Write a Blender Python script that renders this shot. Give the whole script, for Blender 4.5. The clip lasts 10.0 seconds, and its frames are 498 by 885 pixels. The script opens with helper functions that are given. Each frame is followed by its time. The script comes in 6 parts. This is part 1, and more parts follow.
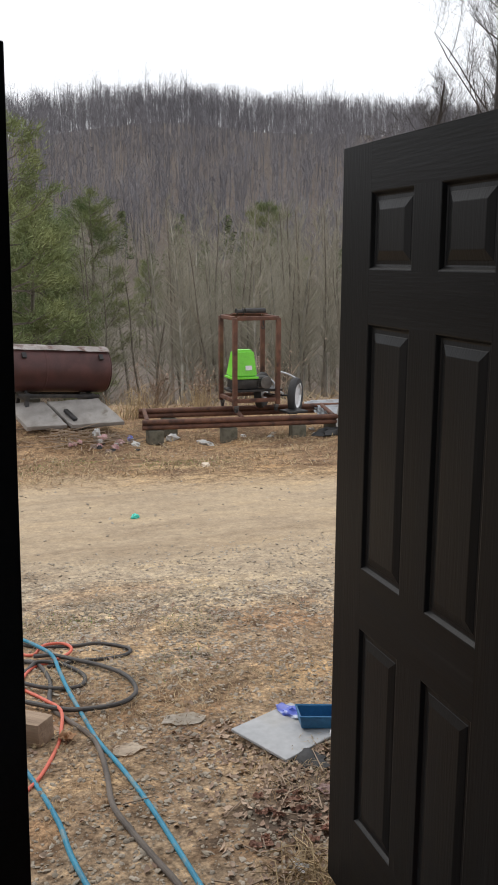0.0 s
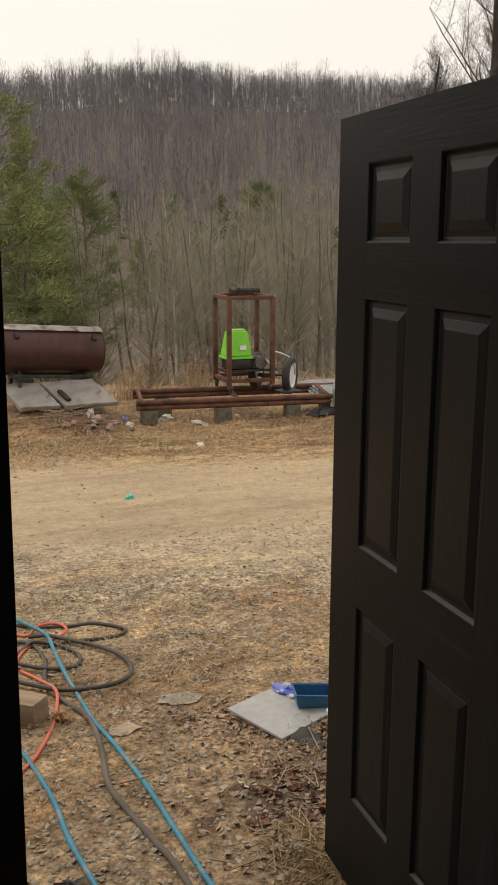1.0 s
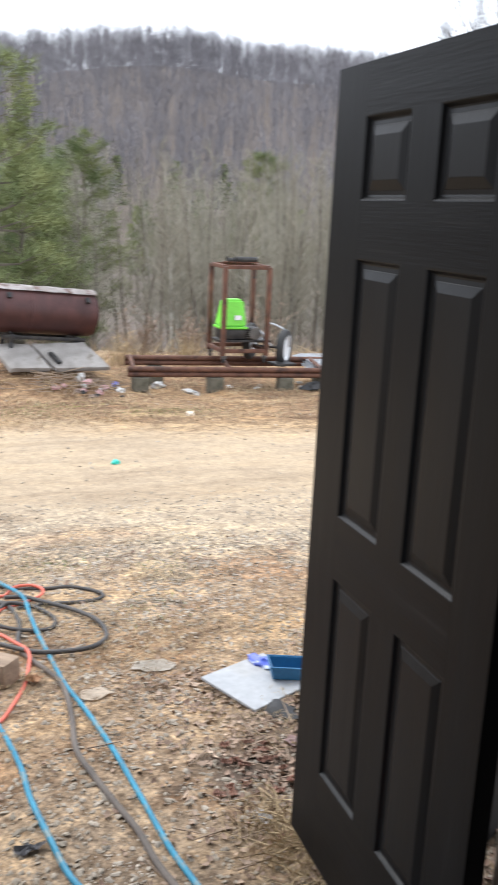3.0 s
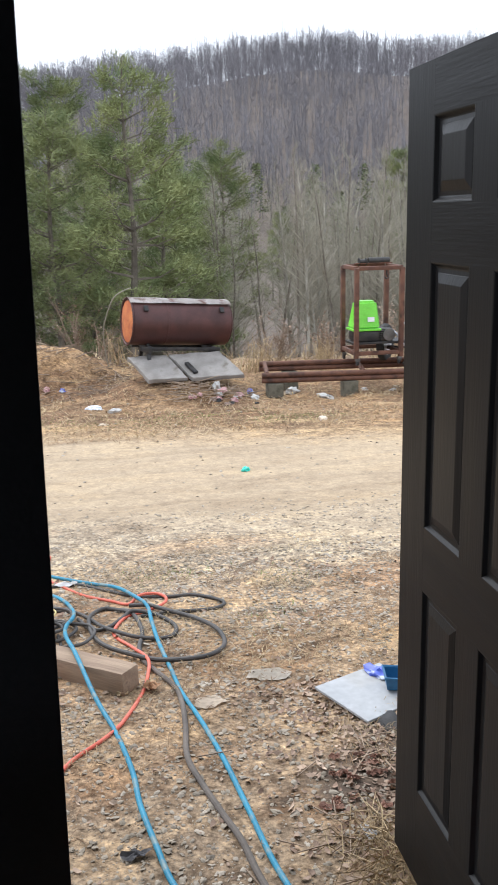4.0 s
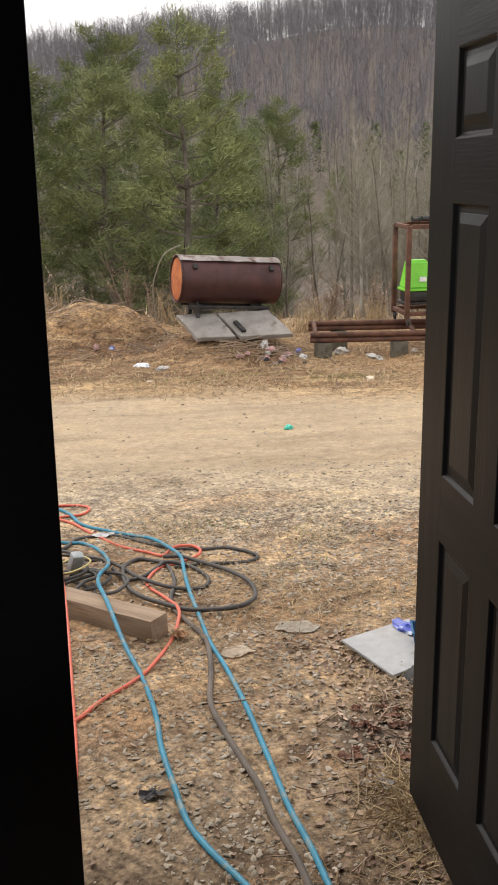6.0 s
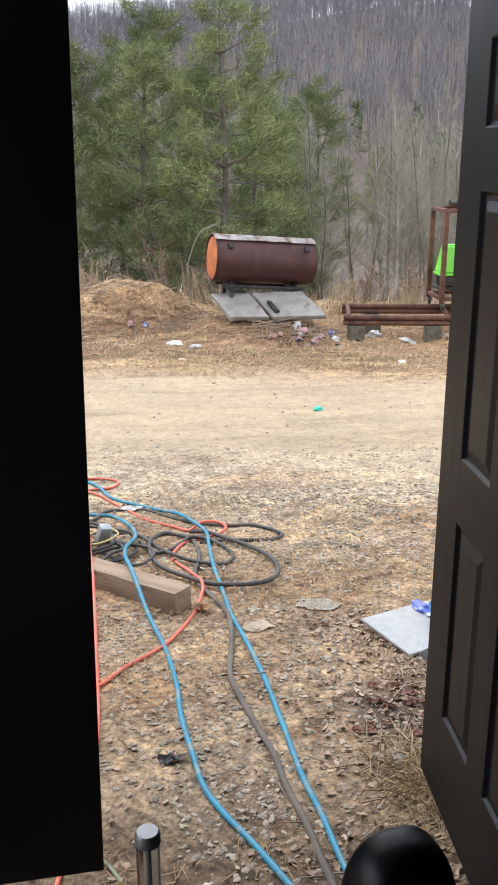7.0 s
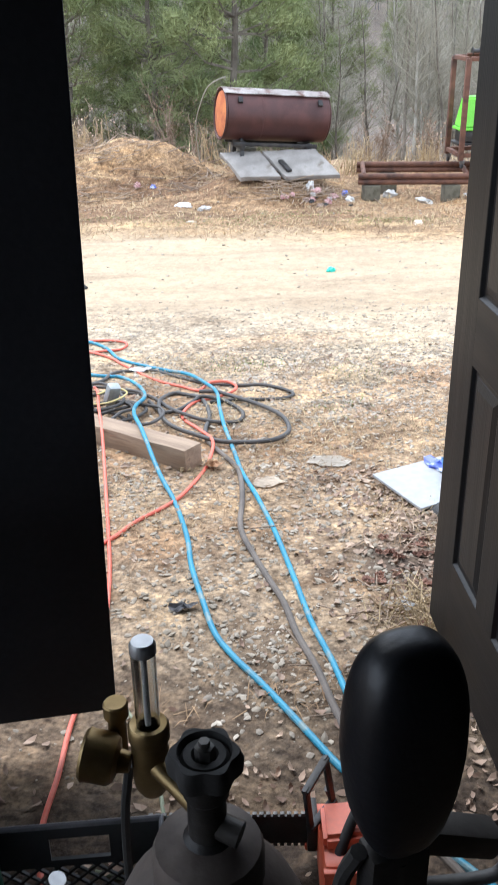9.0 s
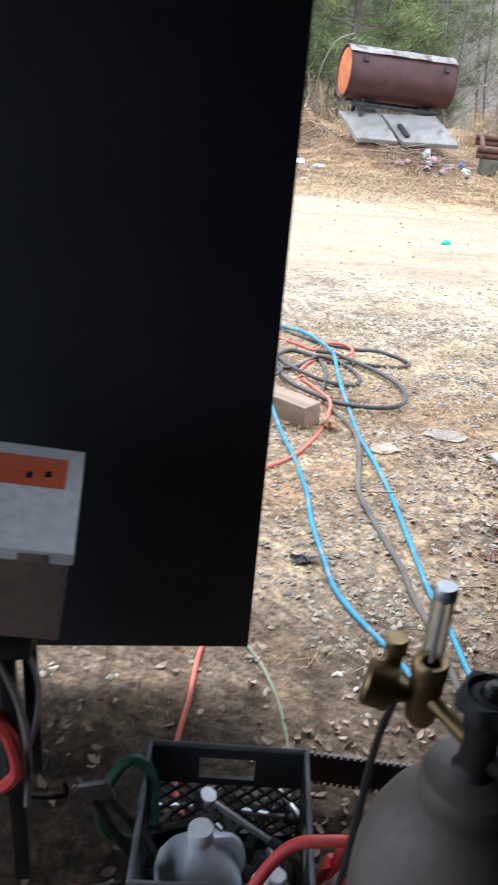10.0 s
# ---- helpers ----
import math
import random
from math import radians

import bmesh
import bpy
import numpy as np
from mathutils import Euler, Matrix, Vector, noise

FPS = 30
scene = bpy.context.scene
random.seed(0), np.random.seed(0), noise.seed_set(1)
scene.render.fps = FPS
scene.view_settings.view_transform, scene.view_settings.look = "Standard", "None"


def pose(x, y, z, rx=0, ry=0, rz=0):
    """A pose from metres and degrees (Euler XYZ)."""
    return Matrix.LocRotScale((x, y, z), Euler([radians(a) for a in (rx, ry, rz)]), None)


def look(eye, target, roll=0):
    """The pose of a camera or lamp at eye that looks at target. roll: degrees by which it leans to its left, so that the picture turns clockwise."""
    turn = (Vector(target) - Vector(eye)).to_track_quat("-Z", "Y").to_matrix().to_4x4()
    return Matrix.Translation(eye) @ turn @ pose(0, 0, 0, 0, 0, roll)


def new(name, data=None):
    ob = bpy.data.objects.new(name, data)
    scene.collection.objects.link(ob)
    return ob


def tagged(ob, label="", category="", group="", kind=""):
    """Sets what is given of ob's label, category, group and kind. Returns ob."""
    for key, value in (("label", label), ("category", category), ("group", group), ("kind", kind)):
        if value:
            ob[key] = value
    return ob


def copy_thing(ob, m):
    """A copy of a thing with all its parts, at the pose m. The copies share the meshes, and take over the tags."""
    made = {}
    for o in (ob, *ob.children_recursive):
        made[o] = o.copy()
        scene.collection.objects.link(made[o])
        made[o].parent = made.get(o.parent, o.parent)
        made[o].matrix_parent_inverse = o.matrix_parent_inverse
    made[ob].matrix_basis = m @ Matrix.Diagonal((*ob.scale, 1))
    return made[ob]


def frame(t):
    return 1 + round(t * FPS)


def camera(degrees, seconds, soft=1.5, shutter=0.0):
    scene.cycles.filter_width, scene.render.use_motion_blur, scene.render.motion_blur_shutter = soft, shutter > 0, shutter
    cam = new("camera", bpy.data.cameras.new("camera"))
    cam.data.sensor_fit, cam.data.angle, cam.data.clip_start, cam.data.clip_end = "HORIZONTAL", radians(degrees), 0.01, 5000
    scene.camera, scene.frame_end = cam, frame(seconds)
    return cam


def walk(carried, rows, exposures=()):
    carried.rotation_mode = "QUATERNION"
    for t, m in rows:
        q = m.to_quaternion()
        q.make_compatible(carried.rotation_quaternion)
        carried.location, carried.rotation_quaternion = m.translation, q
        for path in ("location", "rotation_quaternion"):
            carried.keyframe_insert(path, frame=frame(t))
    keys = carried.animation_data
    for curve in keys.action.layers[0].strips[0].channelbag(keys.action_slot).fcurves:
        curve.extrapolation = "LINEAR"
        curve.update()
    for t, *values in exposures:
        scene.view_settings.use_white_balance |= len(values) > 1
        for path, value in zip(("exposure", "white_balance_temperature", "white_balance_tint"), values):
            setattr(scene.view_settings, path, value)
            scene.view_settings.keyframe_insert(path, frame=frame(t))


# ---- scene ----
cam = camera(30.5, 10.0, 1.7, 0.5)

PATH = [
    (0, (-1.003, -1.34, 1.779), (-0.354, 0.511, 1.387), 0.2),
    (0.5, (-1.001, -1.326, 1.772), (-0.347, 0.519, 1.361), 0.4),
    (1, (-0.996, -1.311, 1.763), (-0.338, 0.528, 1.33), 0.1),
    (1.5, (-0.986, -1.292, 1.75), (-0.317, 0.534, 1.286), -0.7),
    (2, (-0.926, -1.279, 1.743), (-0.112, 0.48, 1.247), -0.7),
    (2.3, (-0.934, -1.277, 1.723), (-0.058, 0.454, 1.236), 1.5),
    (2.5, (-0.934, -1.266, 1.722), (-0.079, 0.474, 1.233), 2.2),
    (2.7, (-0.936, -1.260, 1.721), (-0.153, 0.514, 1.232), 2.4),
    (3, (-0.944, -1.256, 1.721), (-0.274, 0.564, 1.232), 2.7),
    (3.2, (-0.956, -1.257, 1.727), (-0.369, 0.591, 1.237), 2.8),
    (4.3, (-0.713, -1.288, 1.744), (-0.394, 0.625, 1.258), -2.2),
    (4.5, (-0.691, -1.285, 1.731), (-0.385, 0.631, 1.246), -2.2),
    (4.8, (-0.672, -1.312, 1.698), (-0.398, 0.613, 1.231), -2.2),
    (5, (-0.687, -1.276, 1.715), (-0.405, 0.642, 1.222), -2.0),
    (6.5, (-0.693, -1.323, 1.687), (-0.495, 0.582, 1.112), -0.6),
    (7, (-0.684, -1.354, 1.705), (-0.517, 0.545, 1.102), 0.0),
    (7.5, (-0.691, -1.325, 1.671), (-0.513, 0.566, 1.044), 1.0),
    (8, (-0.673, -1.327, 1.673), (-0.511, 0.551, 1.002), 0.3),
    (8.5, (-0.687, -1.328, 1.652), (-0.547, 0.515, 0.888), -0.2),
    (9, (-0.668, -1.308, 1.614), (-0.539, 0.492, 0.752), -0.7),
    (9.5, (-0.755, -1.305, 1.617), (-0.708, 0.474, 0.706), 1.1),
    (10, (-0.904, -1.369, 1.638), (-0.909, 0.392, 0.691), 4.3),
]
EXPOSURES = [
    (0.0, 0.22, 6500, 11), (0.5, 0.1, 7300, 11), (1.0, 0.03, 7800, 11), (1.5, 0.18, 8000, 11), (2.0, 0.9, 7900, 14), (2.3, 1.12, 6900, 12), (2.7, 1.1, 6300, 12), (3.2, 1.05, 6000, 10),
    (4.5, 0.6, 6000, 11), (5.0, 0.28, 7000, 13), (5.2, 0.28, 7000, 13), (6.3, 0.7, 7000, 13), (7.2, 1.0, 6000, 11), (7.5, 1.02, 6000, 11), (8.0, 0.95, 5900, 10), (8.5, 1.25, 5800, 10), (9.0, 1.4, 5700, 9), (10.0, 1.5, 5600, 9)]
walk(cam, [(t, look(eye, target, roll)) for t, eye, target, roll in PATH], EXPOSURES)

# ---- light ----
world = bpy.data.worlds.new("overcast")
scene.world = world
world.use_nodes = True
wn, wl = world.node_tree.nodes, world.node_tree.links
sky = wn.new("ShaderNodeTexSky")
sky.sky_type = "NISHITA"
sky.sun_disc = False
sky.sun_elevation, sky.sun_rotation = radians(48), radians(-25)
sky.dust_density, sky.air_density = 4.0, 1.0
cloud = wn.new("ShaderNodeMix")
cloud.data_type = "RGBA"
cloud.inputs[0].default_value = 0.9
cloud.inputs[7].default_value = (9.6, 9.9, 10.3, 1)
wl.new(sky.outputs[0], cloud.inputs[6])
wl.new(cloud.outputs[2], wn["Background"].inputs[0])
wn["Background"].inputs[1].default_value = 0.1
sun = new("sun", bpy.data.lights.new("sun", "SUN"))
sun.data.energy, sun.data.angle, sun.data.color = 1.2, radians(40), (1, 0.96, 0.9)
sun.matrix_world = look((-5, 9, 12), (0, 1, 0))


# ---- materials ----
def mat(name, a, b, scale=6.0, rough=0.8, metal=0.0, fine=80.0, bump=0.3, spots=None, spot_scale=3.0, spot_edge=0.6,
        stretch=(1, 1, 1), spec=0.5, depth=0.004, vary=0.0):
    m = bpy.data.materials.new(name)
    m.use_nodes = True
    n, l = m.node_tree.nodes, m.node_tree.links
    p = n["Principled BSDF"]
    co = n.new("ShaderNodeTexCoord")
    mp = n.new("ShaderNodeMapping")
    mp.inputs["Scale"].default_value = stretch
    l.new(co.outputs["Object"], mp.inputs[0])
    big, small = n.new("ShaderNodeTexNoise"), n.new("ShaderNodeTexNoise")
    for node, s, d in ((big, scale, 6), (small, fine, 4)):
        node.inputs["Scale"].default_value = s
        node.inputs["Detail"].default_value = d
        l.new(mp.outputs[0], node.inputs["Vector"])
    ramp = n.new("ShaderNodeValToRGB")
    ramp.color_ramp.elements[0].position, ramp.color_ramp.elements[1].position = 0.36, 0.64
    ramp.color_ramp.elements[0].color, ramp.color_ramp.elements[1].color = (*a, 1), (*b, 1)
    l.new(big.outputs[0], ramp.inputs[0])
    last = ramp.outputs[0]
    if spots:
        sn = n.new("ShaderNodeTexNoise")
        sn.inputs["Scale"].default_value, sn.inputs["Detail"].default_value = spot_scale, 8
        l.new(mp.outputs[0], sn.inputs["Vector"])
        sr = n.new("ShaderNodeMapRange")
        sr.inputs[1].default_value, sr.inputs[2].default_value = spot_edge - 0.06, spot_edge + 0.06
        l.new(sn.outputs[0], sr.inputs[0])
        mx = n.new("ShaderNodeMix")
        mx.data_type = "RGBA"
        mx.inputs[7].default_value = (*spots, 1)
        l.new(sr.outputs[0], mx.inputs[0])
        l.new(last, mx.inputs[6])
        last = mx.outputs[2]
    hs = n.new("ShaderNodeHueSaturation")
    mr = n.new("ShaderNodeMapRange")
    mr.inputs[3].default_value, mr.inputs[4].default_value = 0.75, 1.25
    l.new(small.outputs[0], mr.inputs[0])
    val = mr.outputs[0]
    if vary:
        geo, ob = n.new("ShaderNodeNewGeometry"), n.new("ShaderNodeObjectInfo")
        ad = n.new("ShaderNodeMath")
        ad.operation = "ADD"
        l.new(geo.outputs["Random Per Island"], ad.inputs[0])
        l.new(ob.outputs["Random"], ad.inputs[1])
        m2 = n.new("ShaderNodeMapRange")
        m2.inputs[2].default_value = 2.0
        m2.inputs[3].default_value, m2.inputs[4].default_value = 1 - vary, 1 + vary
        l.new(ad.outputs[0], m2.inputs[0])
        mu = n.new("ShaderNodeMath")
        mu.operation = "MULTIPLY"
        l.new(val, mu.inputs[0])
        l.new(m2.outputs[0], mu.inputs[1])
        val = mu.outputs[0]
    l.new(val, hs.inputs["Value"])
    l.new(last, hs.inputs["Color"])
    l.new(hs.outputs[0], p.inputs["Base Color"])
    rr = n.new("ShaderNodeMapRange")
    rr.inputs[3].default_value, rr.inputs[4].default_value = max(rough - 0.12, 0.02), min(rough + 0.12, 1)
    l.new(big.outputs[0], rr.inputs[0])
    l.new(rr.outputs[0], p.inputs["Roughness"])
    p.inputs["Metallic"].default_value = metal
    p.inputs["Specular IOR Level"].default_value = spec
    if bump:
        bp = n.new("ShaderNodeBump")
        bp.inputs["Strength"].default_value, bp.inputs["Distance"].default_value = bump, depth
        l.new(small.outputs[0], bp.inputs["Height"])
        l.new(bp.outputs[0], p.inputs["Normal"])
    return m


DOOR = mat("black_door_paint", (0.0044, 0.0049, 0.0060), (0.0072, 0.0077, 0.0088), 3, 0.42, 0, 26, 0.45, stretch=(4, 0.3, 6), depth=0.0012, spec=0.13, spots=(0.013, 0.013, 0.014), spot_scale=9, spot_edge=0.66)
STILE = mat("black_stile_paint", (0.0044, 0.0049, 0.0060), (0.0072, 0.0077, 0.0088), 3, 0.42, 0, 26, 0.4, stretch=(4, 6, 0.3), depth=0.0012, spec=0.13, spots=(0.013, 0.013, 0.014), spot_scale=9, spot_edge=0.66)
PANEL = mat("black_panel_paint", (0.0048, 0.0053, 0.0064), (0.0076, 0.0081, 0.0092), 3, 0.40, 0, 26, 0.5, stretch=(4, 6, 0.3), depth=0.001, spec=0.17, spots=(0.013, 0.013, 0.014), spot_scale=9, spot_edge=0.68)
LEAF_BLACK = mat("flat_black_board", (0.017, 0.019, 0.023), (0.024, 0.026, 0.031), 4, 0.7, 0, 60, 0.2, spec=0.25)
RUST = mat("rusted_pipe", (0.10, 0.045, 0.03), (0.17, 0.08, 0.05), 9, 0.75, 0.2, 90, 0.4, spots=(0.06, 0.03, 0.022), spot_scale=6)
TANK = mat("rusted_tank_steel", (0.06, 0.026, 0.024), (0.09, 0.036, 0.032), 4, 0.5, 0.3, 70, 0.3, spots=(0.05, 0.02, 0.018), spot_scale=3)
TANK_END = mat("orange_rust", (0.42, 0.11, 0.035), (0.55, 0.19, 0.06), 6, 0.85, 0, 60, 0.4, spots=(0.25, 0.07, 0.03), spot_scale=5)
TANK_TOP = mat("pale_sheet_metal", (0.44, 0.39, 0.36), (0.62, 0.58, 0.56), 5, 0.45, 0.3, 60, 0.2, spots=(0.2, 0.1, 0.07), spot_scale=6, spot_edge=0.56)
CONCRETE = mat("weathered_concrete", (0.23, 0.21, 0.19), (0.33, 0.305, 0.28), 5, 0.9, 0, 90, 0.5, spots=(0.17, 0.145, 0.115), spot_scale=6, spot_edge=0.68)
GALV = mat("galvanised_steel", (0.5, 0.52, 0.54), (0.62, 0.64, 0.66), 7, 0.4, 0.7, 60, 0.15, spots=(0.35, 0.3, 0.26), spot_scale=5, spot_edge=0.68)
GREEN_PLASTIC = mat("lime_green_plastic", (0.17, 0.62, 0.04), (0.21, 0.7, 0.06), 5, 0.4, 0, 80, 0.05)
WHITE = mat("white_plastic", (0.68, 0.68, 0.69), (0.78, 0.78, 0.78), 6, 0.5, 0, 60, 0.1, spots=(0.55, 0.52, 0.47), spot_scale=6, spot_edge=0.68)
JUG = mat("translucent_jug_plastic", (0.72, 0.77, 0.84), (0.8, 0.84, 0.89), 6, 0.35, 0, 40, 0.1)
BLACK_METAL = mat("black_engine_metal", (0.018, 0.018, 0.02), (0.05, 0.045, 0.04), 12, 0.5, 0.3, 90, 0.3)
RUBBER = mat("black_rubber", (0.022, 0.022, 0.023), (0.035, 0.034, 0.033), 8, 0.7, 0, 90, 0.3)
PAD = mat("glossy_black_vinyl", (0.006, 0.007, 0.010), (0.009, 0.010, 0.014), 10, 0.42, 0, 140, 0.12, spec=0.5)
BLUE_HOSE = mat("blue_hose_rubber", (0.010, 0.18, 0.29), (0.025, 0.25, 0.385), 9, 0.5, 0, 90, 0.25, spots=(0.16, 0.24, 0.25), spot_scale=16, spot_edge=0.6)
BROWN_HOSE = mat("dusty_black_hose", (0.085, 0.07, 0.06), (0.15, 0.125, 0.105), 7, 0.75, 0, 90, 0.3)
DARK_HOSE = mat("dark_hose_rubber", (0.04, 0.037, 0.036), (0.08, 0.072, 0.066), 7, 0.6, 0, 90, 0.3)
ORANGE_CORD = mat("orange_cord_vinyl", (0.6, 0.1, 0.055), (0.7, 0.17, 0.11), 6, 0.5, 0, 80, 0.1)
GREEN_CORD = mat("faded_green_cord", (0.17, 0.2, 0.12), (0.24, 0.26, 0.17), 8, 0.6, 0, 80, 0.1)
YELLOW = mat("yellow_cord", (0.5, 0.4, 0.15), (0.6, 0.5, 0.22), 8, 0.5, 0, 80, 0.1)
TIMBER = mat("weathered_timber", (0.25, 0.175, 0.12), (0.38, 0.28, 0.195), 4, 0.85, 0, 40, 0.5, stretch=(0.5, 5, 5), spots=(0.15, 0.1, 0.075), spot_scale=4, spot_edge=0.64)
POST_WOOD = mat("grey_weathered_post", (0.19, 0.145, 0.105), (0.46, 0.385, 0.31), 7, 0.85, 0, 46, 0.7, stretch=(3, 3, 1.6), spots=(0.11, 0.08, 0.06), spot_scale=7, spot_edge=0.57, depth=0.01)
# Near black: the unlit shed's gloom is put into the board colour.
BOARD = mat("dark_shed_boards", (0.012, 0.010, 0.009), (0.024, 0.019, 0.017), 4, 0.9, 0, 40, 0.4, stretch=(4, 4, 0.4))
PLATE = mat("pale_grey_sheet", (0.35, 0.36, 0.37), (0.4, 0.405, 0.41), 3, 0.6, 0, 30, 0.05, spots=(0.37, 0.36, 0.34), spot_scale=3, spot_edge=0.64)
BLUE_BOX = mat("blue_plastic", (0.02, 0.12, 0.26), (0.035, 0.16, 0.32), 6, 0.45, 0, 60, 0.1)
BRIGHT_BLUE = mat("bright_blue_film", (0.06, 0.1, 0.5), (0.12, 0.18, 0.62), 6, 0.35, 0, 60, 0.2, spots=(0.6, 0.65, 0.75), spot_scale=14, spot_edge=0.53)
TEAL = mat("teal_plastic", (0.03, 0.5, 0.4), (0.05, 0.58, 0.45), 6, 0.4, 0, 60, 0.1)
DARK_CONCRETE = mat("mossy_concrete", (0.1, 0.09, 0.065), (0.16, 0.145, 0.11), 7, 0.95, 0, 80, 0.6, spots=(0.08, 0.075, 0.05), spot_scale=7)
DEAD = mat("rusty_dead_grass", (0.15, 0.088, 0.05), (0.37, 0.245, 0.135), 1.6, 0.95, 0, 30, 0, vary=0.5)
DIRTY = mat("grimy_white_film", (0.42, 0.41, 0.39), (0.58, 0.57, 0.55), 9, 0.5, 0, 60, 0.3, spots=(0.3, 0.25, 0.19), spot_scale=9, spot_edge=0.58)
BRIGHT_LID = mat("white_card_lid", (0.88, 0.88, 0.89), (0.93, 0.93, 0.93), 5, 0.4, 0, 40, 0.05)
RED = mat("faded_red_plastic", (0.6, 0.05, 0.05), (0.7, 0.09, 0.08), 6, 0.5, 0, 60, 0.1)
SAW_ORANGE = mat("orange_red_saw_casing", (0.62, 0.1, 0.045), (0.7, 0.15, 0.07), 7, 0.45, 0, 70, 0.1, spots=(0.3, 0.06, 0.03), spot_scale=7, spot_edge=0.66)
PAPER = mat("soggy_paper", (0.58, 0.48, 0.37), (0.7, 0.6, 0.48), 9, 0.9, 0, 60, 0.3)
CARD = mat("brown_cardboard", (0.2, 0.14, 0.11), (0.27, 0.2, 0.16), 6, 0.85, 0, 60, 0.2)
PINK = mat("faded_pink_cloth", (0.4, 0.2, 0.2), (0.58, 0.4, 0.38), 9, 0.9, 0, 60, 0.3)
BRASS = mat("tarnished_brass", (0.2, 0.14, 0.06), (0.36, 0.26, 0.125), 14, 0.42, 0.9, 90, 0.15)
GUNMETAL = mat("grey_cylinder_paint", (0.12, 0.098, 0.086), (0.21, 0.178, 0.158), 7, 0.6, 0.2, 80, 0.25, spots=(0.2, 0.155, 0.125), spot_scale=6, spot_edge=0.62)
CHROME = mat("scuffed_chrome", (0.3, 0.3, 0.3), (0.42, 0.42, 0.42), 9, 0.34, 1.0, 60, 0.05)
HINGE = mat("dark_hinge_steel", (0.09, 0.085, 0.08), (0.15, 0.14, 0.13), 12, 0.5, 0.5, 80, 0.2)
CRATE = mat("black_crate_plastic", (0.016, 0.016, 0.017), (0.028, 0.028, 0.028), 9, 0.5, 0, 70, 0.1)
BARK = mat("grey_bark", (0.2, 0.185, 0.15), (0.38, 0.355, 0.3), 2, 0.95, 0, 25, 0.6, vary=0.45, depth=0.02)
TWIG = mat("bare_twigs", (0.25, 0.228, 0.172), (0.36, 0.335, 0.268), 0.5, 0.95, 0, 25, 0, vary=0.25)
DARK_BARK = mat("dark_wet_bark", (0.05, 0.042, 0.038), (0.11, 0.095, 0.085), 3, 0.95, 0, 25, 0.5, vary=0.3, depth=0.02)
# Distance haze is put into this grey-violet tone; bare woods are browner.
HAZY_WOOD = mat("hazed_bare_woods", (0.182, 0.174, 0.186), (0.236, 0.224, 0.234), 0.03, 0.98, 0, 0.07, 0, vary=0.06, spec=0.1)
# Paler than real needles; the lift stands in for haze.
NEEDLE = mat("pine_needles", (0.125, 0.158, 0.068), (0.265, 0.288, 0.125), 0.9, 0.8, 0, 9, 0, vary=0.35, spec=0.2)
FAR_NEEDLE = mat("far_pine_needles", (0.105, 0.13, 0.065), (0.17, 0.19, 0.095), 0.2, 0.9, 0, 3, 0, vary=0.3, spec=0.1)
SCRUB = mat("dry_brown_scrub", (0.22, 0.16, 0.115), (0.38, 0.29, 0.21), 1.0, 0.95, 0, 20, 0, vary=0.4)
STRAW = mat("dry_straw", (0.33, 0.235, 0.13), (0.52, 0.405, 0.24), 3, 0.9, 0, 60, 0, vary=0.45)
LITTER = mat("fallen_leaves", (0.2, 0.12, 0.08), (0.5, 0.37, 0.27), 5, 0.75, 0, 60, 0.2, vary=0.5)
STONE = mat("gravel_stone", (0.3, 0.25, 0.185), (0.46, 0.4, 0.325), 4, 0.85, 0, 60, 0.2, vary=0.45)
MID_BARK = mat("brown_bark", (0.12, 0.1, 0.078), (0.22, 0.19, 0.15), 3, 0.95, 0, 25, 0.5, vary=0.3, depth=0.02)
GRASS = mat("green_grass", (0.12, 0.2, 0.04), (0.22, 0.3, 0.08), 4, 0.8, 0, 60, 0, vary=0.3)

GLASS = bpy.data.materials.new("flow_tube_glass")
GLASS.use_nodes = True
gp = GLASS.node_tree.nodes["Principled BSDF"]
gp.inputs["Transmission Weight"].default_value = 1.0
gp.inputs["Roughness"].default_value = 0.08
gp.inputs["Base Color"].default_value = (0.9, 0.9, 0.88, 1)


